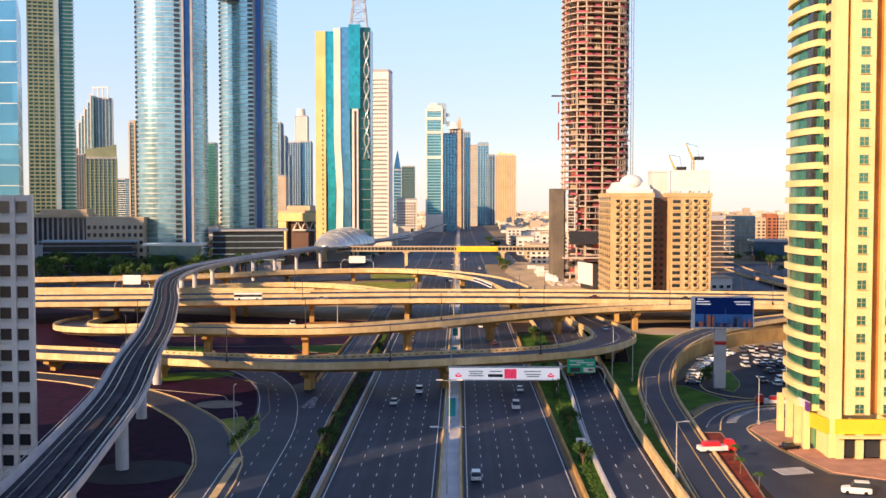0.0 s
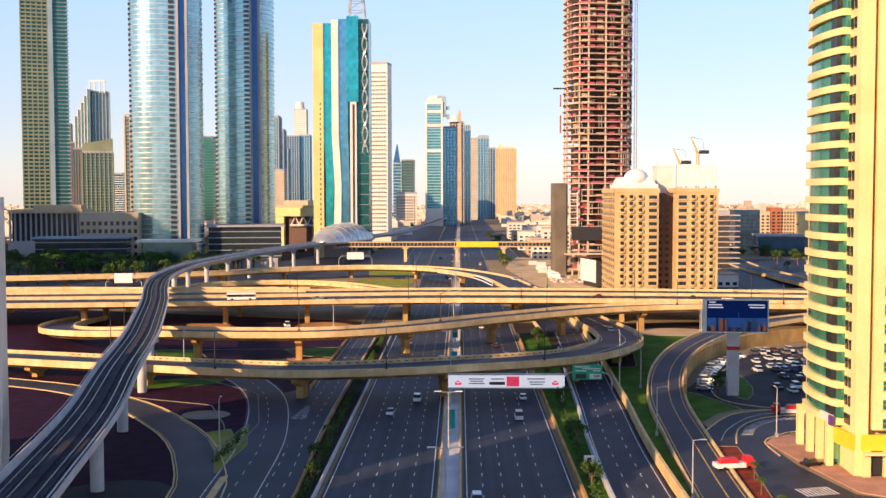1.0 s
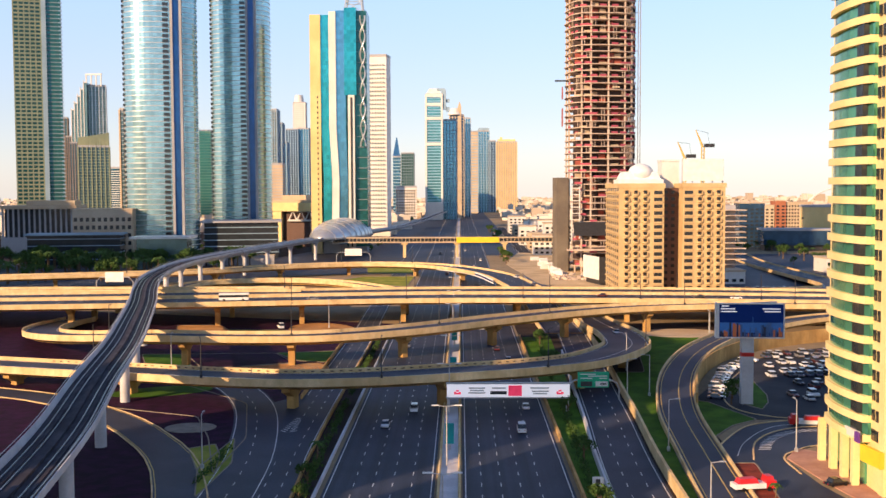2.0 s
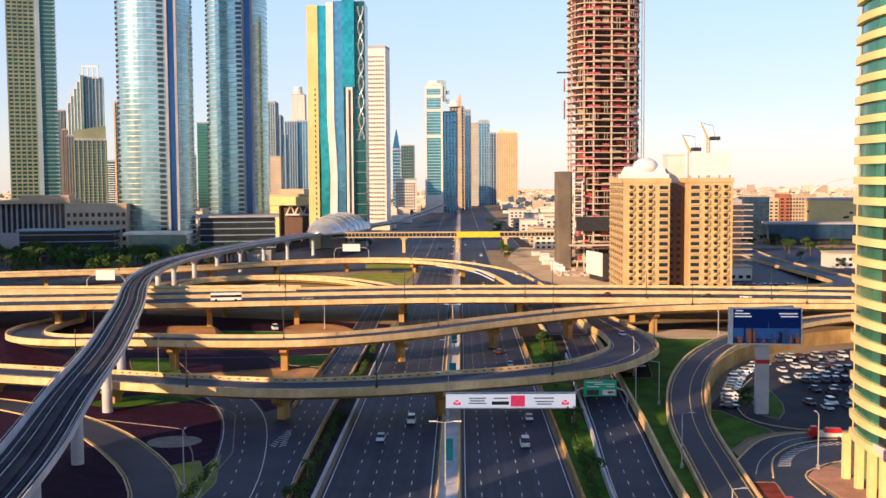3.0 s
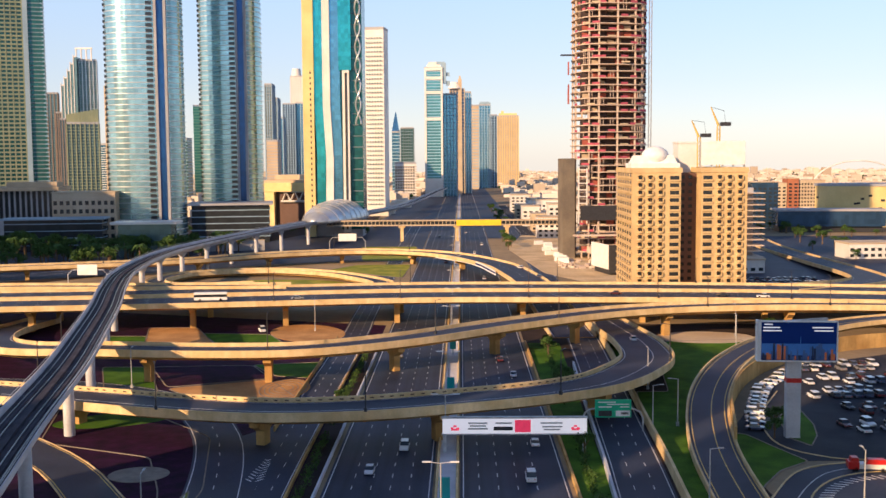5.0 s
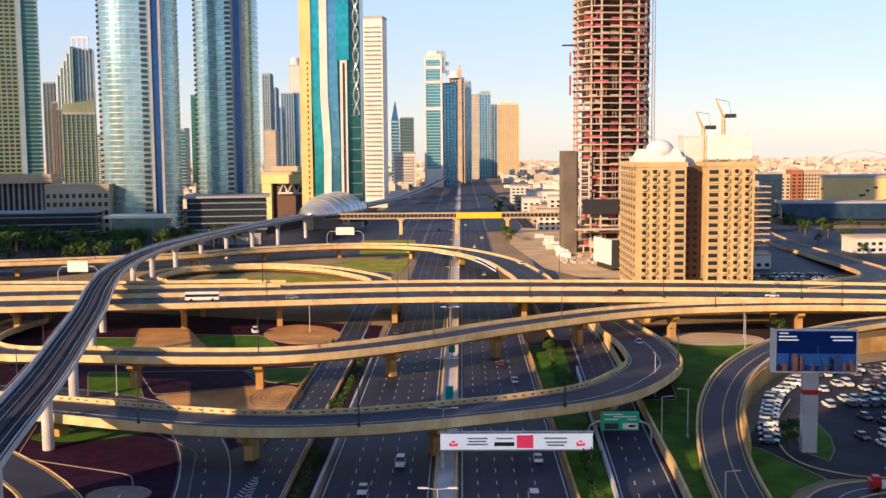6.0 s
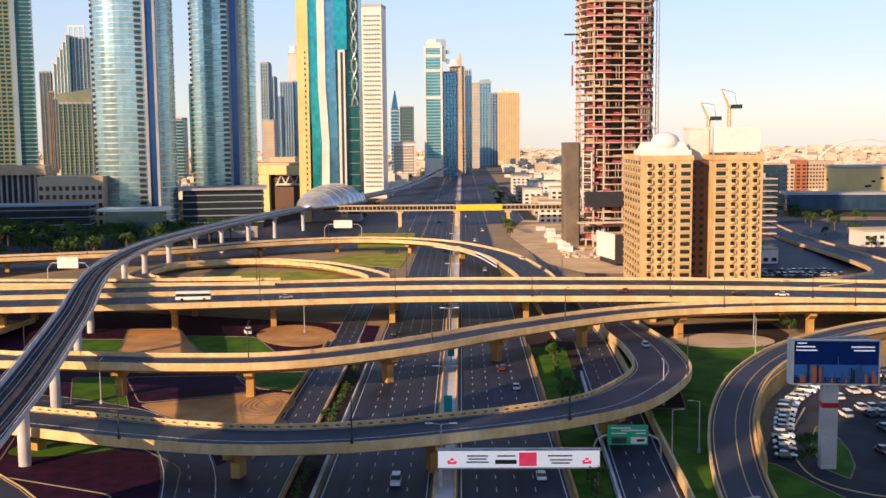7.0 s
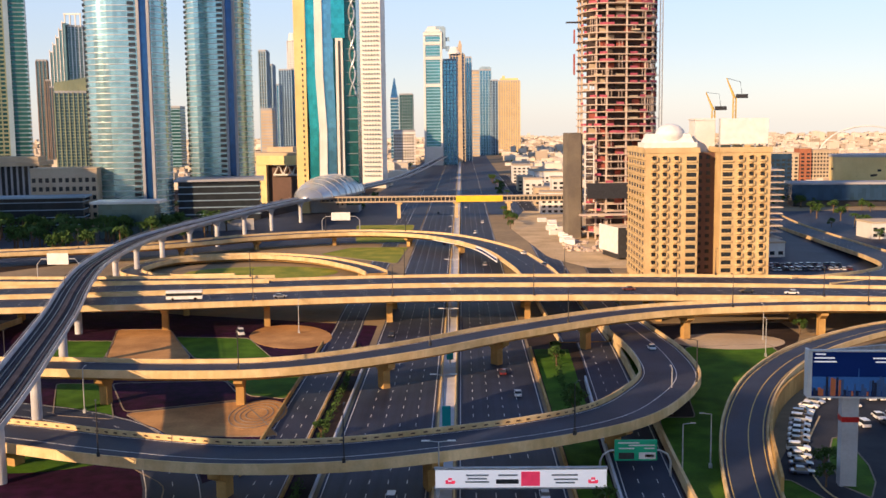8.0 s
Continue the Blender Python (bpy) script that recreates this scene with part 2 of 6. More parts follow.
def dashes(path, u, length=2.5, gap=5.2, width=0.16, z=0.02, bm=None):
    """Broken lane marking at a distance u to the right of the path."""
    bm = bm or bmesh.new()
    ss, run, on = sides(path), 0.0, 0.0
    pts = [p + s * u for p, s in zip(path, ss)]
    for a, b in zip(pts, pts[1:]):
        seg = (b - a).length
        d = (b - a) / max(seg, 1e-6)
        n = Vector((d.y, -d.x, 0)) * width / 2
        while on < run + seg:
            s0 = a + d * (on - run)
            e0 = s0 + d * length
            up = Vector((0, 0, z))
            bm.faces.new([bm.verts.new(v) for v in (s0 + n + up, e0 + n + up, e0 - n + up, s0 - n + up)])
            on += length + gap
        run += seg
    return bm


# ---- ground and roads ----
bm = bmesh.new()
N = 40
ext = [-6000 + 12000 * i / N for i in range(N + 1)]
grid = [[bm.verts.new((x, y + 3000, -0.06)) for x in ext] for y in ext]
for j in range(N):
    for i in range(N):
        bm.faces.new((grid[j][i], grid[j][i + 1], grid[j + 1][i + 1], grid[j + 1][i]))
ground = tagged(part("ground", bm, SAND), "dusty sandy city ground reaching to the hazy horizon", "ground", kind="structure")


def road(name, pts, width, label, lines=(), mat=ASPHALT, z=0.0, edge=LINE_WHITE, kerb=0.0):
    path = smooth_path(pts, 8.0)
    ob = tagged(part(name, sweep(path, block(-width / 2, width / 2, z - 0.3, z)), mat), label, "road", kind="structure")
    bm = sweep(path, block(-width / 2 + 0.5, -width / 2 + 0.7, z, z + 0.012))
    sweep(path, block(width / 2 - 0.7, width / 2 - 0.5, z, z + 0.012), bm)
    part("edge_line", bm, edge, ob, "solid painted edge lines")
    if lines:
        bm = bmesh.new()
        for u in lines:
            dashes(path, u, z=z + 0.012, bm=bm)
        tagged(part("lane_marking", bm, LINE_WHITE, ob), "broken white lane lines", kind="stuff")
    if kerb:
        for side in (-1, 1):
            part("kerb", sweep(path, block(side * width / 2 - 0.15, side * width / 2 + 0.15, z - 0.2, z + kerb)), CONCRETE_TOP, ob, "pale concrete kerb")
    return ob


road("road_main_south", [(-14.6, -200), (-14.6, 3500)], 20.6, "six-lane dark asphalt motorway carriageway with broken white lines", (-5.0, -1.35, 2.3, 5.95), ASPHALT_LANES)
road("road_main_north", [(11.2, -200), (11.2, 3500)], 20.6, "six-lane dark asphalt motorway carriageway with broken white lines", (-6.7, -3.05, 0.6, 4.25), ASPHALT_LANES)
tagged(part("median", boxes([(-1.7, 1600, -0.05, 4.2, 3600, 0.2)]), CONCRETE_GREY), "grey paved median strip between motorway carriageways", "median", kind="structure")
bm = sweep([Vector((-3.6, -200, 0)), Vector((-3.6, 3400, 0))], [(-0.3, 0), (-0.12, 0.9), (0.12, 0.9), (0.3, 0)])
sweep([Vector((0.3, -200, 0)), Vector((0.3, 3400, 0))], [(-0.3, 0), (-0.12, 0.9), (0.12, 0.9), (0.3, 0)], bm)
tagged(part("median_barrier", bm, CONCRETE_TOP), "pale concrete safety barriers along the median", "barrier", kind="structure")
road("road_service_east", [(31.5, -100), (32.8, 186), (36.8, 290), (41, 380), (44, 480), (46, 700), (46, 1400)], 11.0, "dark asphalt service road sunk between concrete walls", (-1.8, 1.9))
road("road_service_west", [(-33, -100), (-34, 185), (-36, 250), (-36.5, 310), (-36.5, 440), (-38, 560), (-42, 1200)], 9.6, "dark asphalt service road beside the motorway", (-1.6, 1.6))
road("road_west_slip", [(-40, 170), (-41.5, 200), (-44, 250), (-53.5, 300), (-72, 335), (-105, 355), (-150, 362)], 11.0, "asphalt slip road curving away under the ramps", (0,), z=0.07)
road("road_west_loop", [(-46, 120), (-47, 195), (-52.5, 224), (-60.5, 246), (-69.5, 262), (-79.5, 277), (-93, 292), (-112, 308), (-150, 325)], 9.8, "narrow asphalt loop road with yellow edge lines", (), edge=LINE_YELLOW, kerb=0.15, z=0.055)
road("road_far_east", [(64, 560), (66, 640), (60, 760), (56, 900), (56, 1500)], 12.0, "dusty asphalt side road beside the construction site", (0,), ASPHALT_WORN)


def wall_along(name, pts, width, height, label, mat=CONCRETE):
    path = smooth_path(pts, 6.0)
    return tagged(part(name, sweep(path, block(-width / 2, width / 2, -0.2, height)), mat), label, "wall", kind="structure")


wall_along("wall_service_west", [(26.4, -100), (27.0, 186), (30.5, 290), (34.5, 380)], 0.5, 1.6, "pale concrete retaining wall beside the service road", CONCRETE_GREY)
wall_along("wall_service_east", [(38.4, -100), (39.2, 186), (43.2, 290), (47.2, 380), (50, 470)], 0.6, 2.4, "pale concrete retaining wall beside the service road", CONCRETE_TOP)
wall_along("wall_motorway_east", [(22.6, -100), (22.6, 420)], 0.5, 1.0, "low beige concrete wall along the motorway")
wall_along("wall_motorway_west", [(-26.0, -100), (-26.0, 420)], 0.4, 0.8, "low grey concrete wall along the motorway", CONCRETE_GREY)


wall_along("wall_west_inner", [(-28.2, 100), (-29.0, 185), (-30.9, 250), (-31.4, 310), (-31.4, 430)], 0.4, 0.9, "low beige concrete wall beside the service road")
wall_along("wall_west_outer", [(-41.6, 305), (-41.7, 430)], 0.4, 1.2, "low beige concrete wall beside the service road")

# ---- flyovers ----
def flyover(name, pts, width, label, piers=(), lines=(), deck=None, thick=1.7, mat=CONCRETE, surf=ASPHALT, yellow=False, pier_w=2.8, rail=1.05, solid=()):
    """A raised road: pts give the top of its parapets. piers: distances along it where a pier stands."""
    path = smooth_path(pts, 4.0)
    low = [p - Vector((0, 0, rail)) for p in path]
    ob = thing(name, label, "flyover")
    h = width / 2
    girder = [(-h, -0.02), (h, -0.02), (h, -0.75), (h - 1.6, -1.0), (h * 0.52, -thick - 0.5), (-h * 0.52, -thick - 0.5), (-h + 1.6, -1.0), (-h, -0.75)]
    part("deck", sweep(low, girder), mat, ob, "beige concrete box girder deck")
    part("road_surface", sweep(low, block(-h + 0.45, h - 0.45, -0.015, 0.015)), surf, ob, "dark asphalt surface")
    for s in (-1, 1):
        part("parapet", sweep(low, [(s * h - 0.26, -0.9 if s < 0 else 0.0), (s * h - 0.2, rail), (s * h + 0.2, rail), (s * h + 0.26, -0.9 if s > 0 else 0.0)]), CONCRETE_TOP, ob, "pale beige concrete parapet")
    bm = sweep(low, block(-h + 0.9, -h + 1.1, 0.015, 0.03))
    sweep(low, block(h - 1.1, h - 0.9, 0.015, 0.03), bm)
    for u in solid:
        sweep(low, block(u - 0.1, u + 0.1, 0.015, 0.03), bm)
    part("edge_line", bm, LINE_YELLOW if yellow else LINE_WHITE, ob)
    if lines:
        bm = bmesh.new()
        for u in lines:
            dashes(low, u, z=0.03, bm=bm)
        tagged(part("lane_marking", bm, LINE_WHITE, ob), "broken white lane lines", kind="stuff")
    ss, run, todo = sides(path), 0.0, list(piers)
    for a, b, s in zip(low, low[1:], ss):
        seg = (b - a).length
        while todo and todo[0] <= run + seg:
            p = a + (b - a) * ((todo.pop(0) - run) / seg)
            top = p.z - thick - 0.45
            if top > 1.0:
                bm = bmesh.new()
                turn = math.degrees(math.atan2(s.y, s.x))
                reach = min(3.0, width * 0.2)
                box(bm, p.x, p.y, -0.3, pier_w, 2.0, top - 1.9, turn)
                vs = box(bm, p.x, p.y, top - 2.2, pier_w, 2.0, 1.4, turn)
                for i, v in enumerate(vs[4:]):
                    v.co += s * (reach if i in (1, 2) else -reach)
                box(bm, p.x, p.y, top - 0.8, pier_w + 2 * reach, 2.2, 0.95, turn)
                part("pier", bm, mat, ob, "beige concrete pier with a flared head")
        run += seg
    return ob


near = flyover("flyover_near", [(-300, 410, 3.0), (-240, 378, 4.2), (-170, 345, 5.6), (-120, 325, 6.5), (-88, 313, 7.1), (-66, 303, 7.8), (-42, 294.5, 8.6), (-20, 293, 9.4), (0, 299.5, 9.4), (19, 309, 9.0), (34, 321, 8.5), (45, 340, 7.6), (53.5, 363, 6.8), (56, 394, 5.6), (55.5, 424, 4.2), (54, 470, 2.2), (53, 520, 1.2)], 14.6, "curved beige concrete flyover ramp carrying a dark asphalt road", (150, 192, 232, 283, 322, 366, 404), (), solid=(1.6,))
slot = None
for p, q in zip(*[(lambda a: (a, sides(a)))(smooth_path([(-120, 325, 6.5), (-88, 313, 7.1), (-66, 303, 7.8), (-42, 294.5, 8.6), (-20, 293, 9.4), (0, 299.5, 9.4), (19, 309, 9.0), (34, 321, 8.5), (45, 340, 7.6)], 2.6))[k] for k in (0, 1)]):
    m = Matrix.Translation(p - q * 6.98 + Vector((0, 0, -0.78))) @ pose(0, 0, 0, 0, 0, math.degrees(math.atan2(q.y, q.x)))
    if slot is None:
        slot = part("parapet_slot", boxes([(0, 0, 0.12, 0.1, 0.9, 0.26)]), CLAD_SLOT, near, "dark slot in the parapet")
        slot.matrix_local = m
    else:
        shared("parapet_slot", slot.data, near, m)
flyover("flyover_middle", [(-160, 470, 2.0), (-158, 430, 4.0), (-146, 395, 6.5), (-126, 371, 8.8), (-102, 363, 10.0), (-70.5, 359.5, 10.0), (-43, 361.5, 10.0), (-15.5, 377, 10.0), (15.5, 404, 10.0), (51, 427.5, 10.4), (86, 437, 10.8), (130, 437.5, 11.0), (200, 428, 11.0), (320, 405, 11.0)], 12.6, "gently curved beige concrete flyover crossing above the motorway", (150, 184, 222, 262, 296, 332, 376), ())
flyover("flyover_main", [(-420, 405, 11.0), (-300, 432, 11.0), (-147, 450, 11.0), (-94, 456.5, 11.0), (-20, 467.5, 11.0), (41, 467, 11.0), (100, 463, 11.0), (160, 454, 11.0), (330, 420, 11.0)], 24.0, "wide multi-lane beige concrete flyover crossing the motorway", (110, 160, 215, 268, 326, 360, 402, 450, 495, 540, 590, 650), (-7, -3.5, 0, 3.5, 7))
flyover("flyover_far", [(-420, 432, 11.0), (-300, 459, 11.0), (-147, 477, 11.0), (-94, 484, 11.0), (-20, 494, 11.0), (41, 493, 11.0), (100, 488, 11.0), (160, 478, 11.0), (330, 445, 11.0)], 22.0, "wide multi-lane beige concrete flyover crossing the motorway", (110, 160, 215, 268, 326, 402, 450, 495, 540, 590, 650), (-6, -2.5, 1, 4.5))
flyover("flyover_merge", [(-420, 462, 11.2), (-300, 488, 11.2), (-200, 501, 11.2), (-147, 500, 11.2), (-100, 500, 11.2), (-70, 500, 11.15)], 13.0, "beige concrete slip flyover merging with the wide flyover", (110, 165, 215, 270), ())
flyover("flyover_side_street", [(128, 486, 10.6), (160, 508, 9.6), (186, 545, 7.4), (199, 600, 5.0), (206, 680, 3.0), (213, 790, 1.6), (226, 900, 1.2)], 17.0, "beige walled street descending behind the hotel", (), (0,))
flyover("flyover_ring", [(-420, 585, 8.0), (-300, 603, 8.0), (-228, 620, 8.0), (-157, 648, 8.0), (-113, 684, 8.0), (-60, 704, 8.0), (-13, 684, 8.0), (18, 624, 8.0), (31, 565, 7.0), (35, 530, 5.5), (38, 480, 3.0), (40, 430, 1.3)], 15.5, "long curved beige concrete flyover ring ramp", (60, 105, 150, 195, 240, 285, 330, 375, 420, 465), (0,))
flyover("flyover_loop", [(-35, 556, 5.6), (-44, 580, 4.8), (-69, 616, 4.2), (-103, 633, 4.0), (-140, 620, 4.0), (-149, 592, 4.2), (-143, 563, 5.4), (-120, 530, 8.0), (-90, 512, 10.6)], 9.5, "small beige concrete loop ramp around a lawn", (20, 70, 120, 170, 210), ())
flyover("flyover_east_ramp", [(41, -100, 0.6), (44, 120, 0.6), (46.6, 186, 0.6), (50.5, 245, 1.0), (54.5, 290, 2.0), (64, 332, 3.8), (80, 368, 5.6), (104, 396, 7.4), (140, 416, 9.0), (200, 420, 10.2), (300, 402, 10.6)], 9.6, "curved asphalt ramp climbing on a tan retaining wall", (), (), yellow=True, rail=0.55, solid=(0.8,))
wall_along("retaining_wall", [(59.4, 290), (68.8, 329.5), (84, 364), (107, 391.5), (141, 411), (198, 415)], 0.6, 4.6, "tan concrete retaining wall under the ramp")

# ---- metro viaduct ----
METRO = [(-34, -200, 17), (-40, -60, 17), (-46, 60, 17), (-52, 120, 17), (-58, 160, 17), (-65, 200, 17), (-76, 248, 17), (-87, 300, 17), (-98, 345, 17), (-112, 400, 17), (-126, 450, 17), (-138, 500, 17), (-145, 550, 17), (-148, 600, 17), (-145, 650, 17), (-139, 700, 17), (-130, 760, 17), (-119, 820, 17), (-106, 880, 17), (-93, 940, 17), (-80, 1010, 17), (-62, 1150, 16), (-45, 1400, 16), (-30, 1800, 15), (10, 2600, 15)]
mp = smooth_path(METRO, 4.0)
viaduct = thing("metro_viaduct", "curving grey concrete metro viaduct with two rail tracks", "viaduct")
part("trough", sweep(mp, [(-4.9, 0.0), (-4.7, 0.0), (-4.5, -1.5), (4.5, -1.5), (4.7, 0.0), (4.9, 0.0), (4.8, -1.3), (3.0, -2.4), (1.9, -3.4), (-1.9, -3.4), (-3.0, -2.4), (-4.8, -1.3)]), CONCRETE_GREY, viaduct, "grey concrete u-shaped trough girder")
part("track_bed", sweep(mp, block(-4.45, 4.45, -1.5, -1.3)), CONCRETE_DARK, viaduct, "dark track bed")
for u in (-3.3, -1.7, 1.7, 3.3):
    part("rail", sweep(mp, block(u - 0.07, u + 0.07, -1.3, -1.1)), STEEL, viaduct, "shiny steel running rail")
for u in (-2.5, 2.5):
    part("plinth", sweep(mp, block(u - 0.25, u + 0.25, -1.3, -1.12)), CONCRETE_DARK, viaduct)
part("walkway", sweep(mp, block(-0.5, 0.5, -1.3, -0.85)), CONCRETE_DARK, viaduct, "raised grey centre walkway")
bm = bmesh.new()
for s in (-1, 1):
    sweep(mp, block(s * 4.8 - 0.05, s * 4.8 + 0.05, 0.55, 0.65), bm)
part("handrail", bm, METAL_GREY, viaduct, "thin grey steel handrail")
for x, y in ((-37, -140), (-39.5, -75), (-42.5, -10), (-46, 50), (-50.5, 100), (-56, 148), (-66.5, 205), (-77.5, 254), (-87.5, 302), (-98.5, 347), (-112.5, 401), (-126, 450), (-138, 500), (-144.5, 545), (-147.5, 584), (-146.5, 622), (-143, 662), (-138, 703), (-131, 745), (-122.5, 790), (-112, 846)):
    bm = bmesh.new()
    prism(bm, ellipse(x, y, 1.25, 1.25, 0, 20), -0.3, 11.6)
    prism(bm, ellipse(x, y, 1.25, 1.25, 0, 20), 11.5, 13.7, 2.0)
    part("pier", bm, CONCRETE_GREY, viaduct, "round grey concrete pier with a flared head")

# ---- towers ----
GLASS_SKY = glass_facade("pale_blue_glass", (0.4, 0.66, 0.72), 0.2, 0.75)
GLASS_INK = glass_facade("ink_blue_glass", (0.02, 0.1, 0.3), 0.15, 0.5)
GLASS_TEAL = glass_facade("teal_glass", (0.05, 0.5, 0.55), 0.14, 0.75)
GLASS_BLUE = glass_facade("blue_glass", (0.15, 0.42, 0.62), 0.14, 0.75)
GLASS_GREEN = glass_facade("green_glass", (0.12, 0.42, 0.3), 0.12, 0.6)
GLASS_NAVY = glass_facade("navy_glass", (0.08, 0.17, 0.3), 0.12, 0.7)
GLASS_DEEP = glass_facade("deep_teal_glass", (0.03, 0.16, 0.16), 0.18, 0.5)
GLASS_SOFT = glass_facade("grey_green_glass", (0.16, 0.27, 0.29), 0.2, 0.6)
CLAD_GOLD = material("golden_cladding", (0.78, 0.6, 0.26), 0.45, second=(0.68, 0.5, 0.2), scale=0.05, fine=0.03)
CLAD_WHITE = material("white_cladding", (0.74, 0.72, 0.68), 0.5, second=(0.64, 0.62, 0.58), scale=0.05, fine=0.03)
CLAD_SILVER = material("silver_cladding", (0.66, 0.69, 0.71), 0.35, metal=0.6, scale=0.05, fine=0.03)
CLAD_BEIGE = material("beige_cladding", (0.55, 0.45, 0.32), 0.7, second=(0.46, 0.36, 0.25), scale=0.06, fine=0.05)
CLAD_GREY = material("grey_cladding", (0.4, 0.4, 0.42), 0.6, second=(0.32, 0.32, 0.34), scale=0.06, fine=0.05)
CLAD_DEEP = material("teal_grey_cladding", (0.17, 0.23, 0.25), 0.5, scale=0.06)
# blue-grey cladding tone; part of its blue is distance haze put in
CLAD_HAZE = material("haze_blue_cladding", (0.3, 0.42, 0.52), 0.5, second=(0.24, 0.35, 0.45), scale=0.06, fine=0.04)
CLAD_STONE = material("dusty_stone_cladding", (0.26, 0.21, 0.18), 0.7, second=(0.2, 0.16, 0.14), scale=0.06, fine=0.05)
CLAD_OLIVE = material("olive_cladding", (0.27, 0.3, 0.19), 0.6, second=(0.2, 0.24, 0.16), scale=0.06, fine=0.05)
GLASS_AQUA = glass_facade("aqua_glass", (0.16, 0.55, 0.62), 0.16, 0.7)
# brown lowered further, so the colour holds some of the recess shade
CLAD_SHADE_BROWN = material("shade_brown_cladding", (0.12, 0.06, 0.045), 0.6, scale=0.06)
STUCCO = material("yellow_stucco", (0.84, 0.68, 0.34), 0.8, second=(0.77, 0.6, 0.28), scale=0.15, fine=0.04, bump=0.1)
STUCCO_BROWN = material("orange_brown_stucco", (0.5, 0.22, 0.06), 0.8, scale=0.15)
HOTEL = material("ochre_concrete", (0.62, 0.46, 0.24), 0.8, second=(0.52, 0.37, 0.19), scale=0.1, fine=0.05, bump=0.1)
RAW = material("raw_concrete", (0.64, 0.54, 0.44), 0.85, second=(0.46, 0.36, 0.3), scale=0.12, fine=0.08)
NET = material("pink_debris_net", (0.5, 0.13, 0.17), 0.85, second=(0.36, 0.08, 0.12), scale=0.4, fine=0.12)
# dark brown that stands in for shade inside the open floors
SHADE_WALL = material("interior_shade_brown", (0.1, 0.075, 0.07), 0.9, second=(0.06, 0.045, 0.045), scale=0.3, fine=0.1)
FIN = material("weathered_concrete_fin", (0.2, 0.17, 0.13), 0.8, second=(0.14, 0.12, 0.1), scale=0.1, fine=0.06)
RUST = material("rust_red_formwork", (0.46, 0.14, 0.1), 0.8, second=(0.32, 0.09, 0.07), scale=0.2, fine=0.1)


def tower(name, outline, z0, z1, glass, label, band=CLAD_WHITE, floor=3.7, band_h=0.7, proud=0.25, fins=(), cap=None, grow=1.0):
    """A glass shaft with a projecting band at every floor. fins: (x, y, sx, sy, turn, material, name, z0, z1)."""
    ob = thing(name, label, "tower")
    part("glazing", prismed(outline, z0, z1, grow), glass, ob, "reflective glass skin")
    cx, cy = sum(p[0] for p in outline) / len(outline), sum(p[1] for p in outline) / len(outline)
    if band:
        z, r = z0 + floor, max(math.dist((cx, cy), p) for p in outline)
        k = 1 + proud / r
        first = part("floor_band", prismed([((x - cx) * k, (y - cy) * k) for x, y in outline], -band_h, 0), band, ob)
        first.location = (cx, cy, z)
        while z + floor < z1 - 0.5:
            z += floor
            shared("floor_band", first.data, ob, pose(cx, cy, z))
    for x, y, sx, sy, turn, mat, nm, a, b in fins:
        part(nm, boxes([(x, y, a, sx, sy, b - a, turn)]), mat, ob)
    if cap:
        part("roof", prismed([(cx + (x - cx) * 1.01, cy + (y - cy) * 1.01) for x, y in outline], z1, z1 + cap[0]), cap[1], ob)
    return ob


def round_tower(name, cx, cy, label, h=250.0, turn=-15.0, a=25.0, b=19.0, cut=0.52):
    ob = tower(name, ellipse(cx, cy, a, b, turn, 44, 2.4), 0, h, GLASS_SKY, label, CLAD_SILVER, 4.0, 0.6, 0.35)
    c, s = math.cos(radians(turn)), math.sin(radians(turn))

    def at(u, v):
        return cx + u * c - v * s, cy + u * s + v * c
    # a dark recess flanked by pale blades, and a column of balconies
    part("recess", boxes([(*at(a * cut, -b * 0.9), 0, 5.4, 4.6, h, turn)]), GLASS_INK, ob, "dark blue glazed recess")
    for u in (a * cut - 3.4, a * cut + 3.4):
        part("blade", boxes([(*at(u, -b * 0.93), 0, 1.9, 5.6, h, turn)]), CLAD_GREY, ob, "pale metal blade")
    o = part("balcony_opening", boxes([(0, 0, 0, 4.4, 1.6, 2.2, turn)]), DARK_GLASS, ob, "dark balcony opening")
    o.location = (*at(a * (cut - 0.28), -b * 1.0), 12)
    e = part("side_balcony", boxes([(0, 0, 0, 2.4, 3.0, 2.0, turn)]), DARK_GLASS, ob, "dark side balcony")
    e.location = (*at(-a * 0.96, -b * 0.35), 12)
    z = 16.0
    while z < h - 4:
        shared("balcony_opening", o.data, ob, pose(*at(a * (cut - 0.28), -b * 1.0), z))
        shared("side_balcony", e.data, ob, pose(*at(-a * 0.96, -b * 0.35), z))
        z += 4.0
    return ob


round_tower("glass_tower", -234.5, 862, "tall rounded pale blue glass tower with white floor bands", 262, 8, 28.0, 21)
round_tower("glass_tower", -189.6, 952, "tall rounded pale blue glass tower with white floor bands", 262, 4, 25.2, 20, 0.44)
tower("sky_bridge", rect(-212, 908, 62, 12, 63), 228, 242, GLASS_NAVY, "dark glazed sky bridge joining the twin glass towers", CLAD_GREY, 4.0)
ob = thing("podium", "low glazed podium at the foot of the twin towers", "building")
part("base", prismed(rect(-178, 890, 58, 44, 10), 0, 28.5), DARK_GLASS, ob, "dark glazed storeys")
part("roof", prismed(rect(-178, 890, 64, 50, 10), 28.5, 30), CLAD_GREY, ob, "thin grey flat roof")
for k in range(5):
    part("floor_edge", prismed(rect(-178, 890, 59, 45, 10), 4.4 + 5 * k, 5.1 + 5 * k), CLAD_HAZE, ob, "thin grey floor edge")

# golden tower with a twisted lattice and an open spire
ob = thing("golden_tower", "golden and teal glass tower with a lattice spire", "tower")


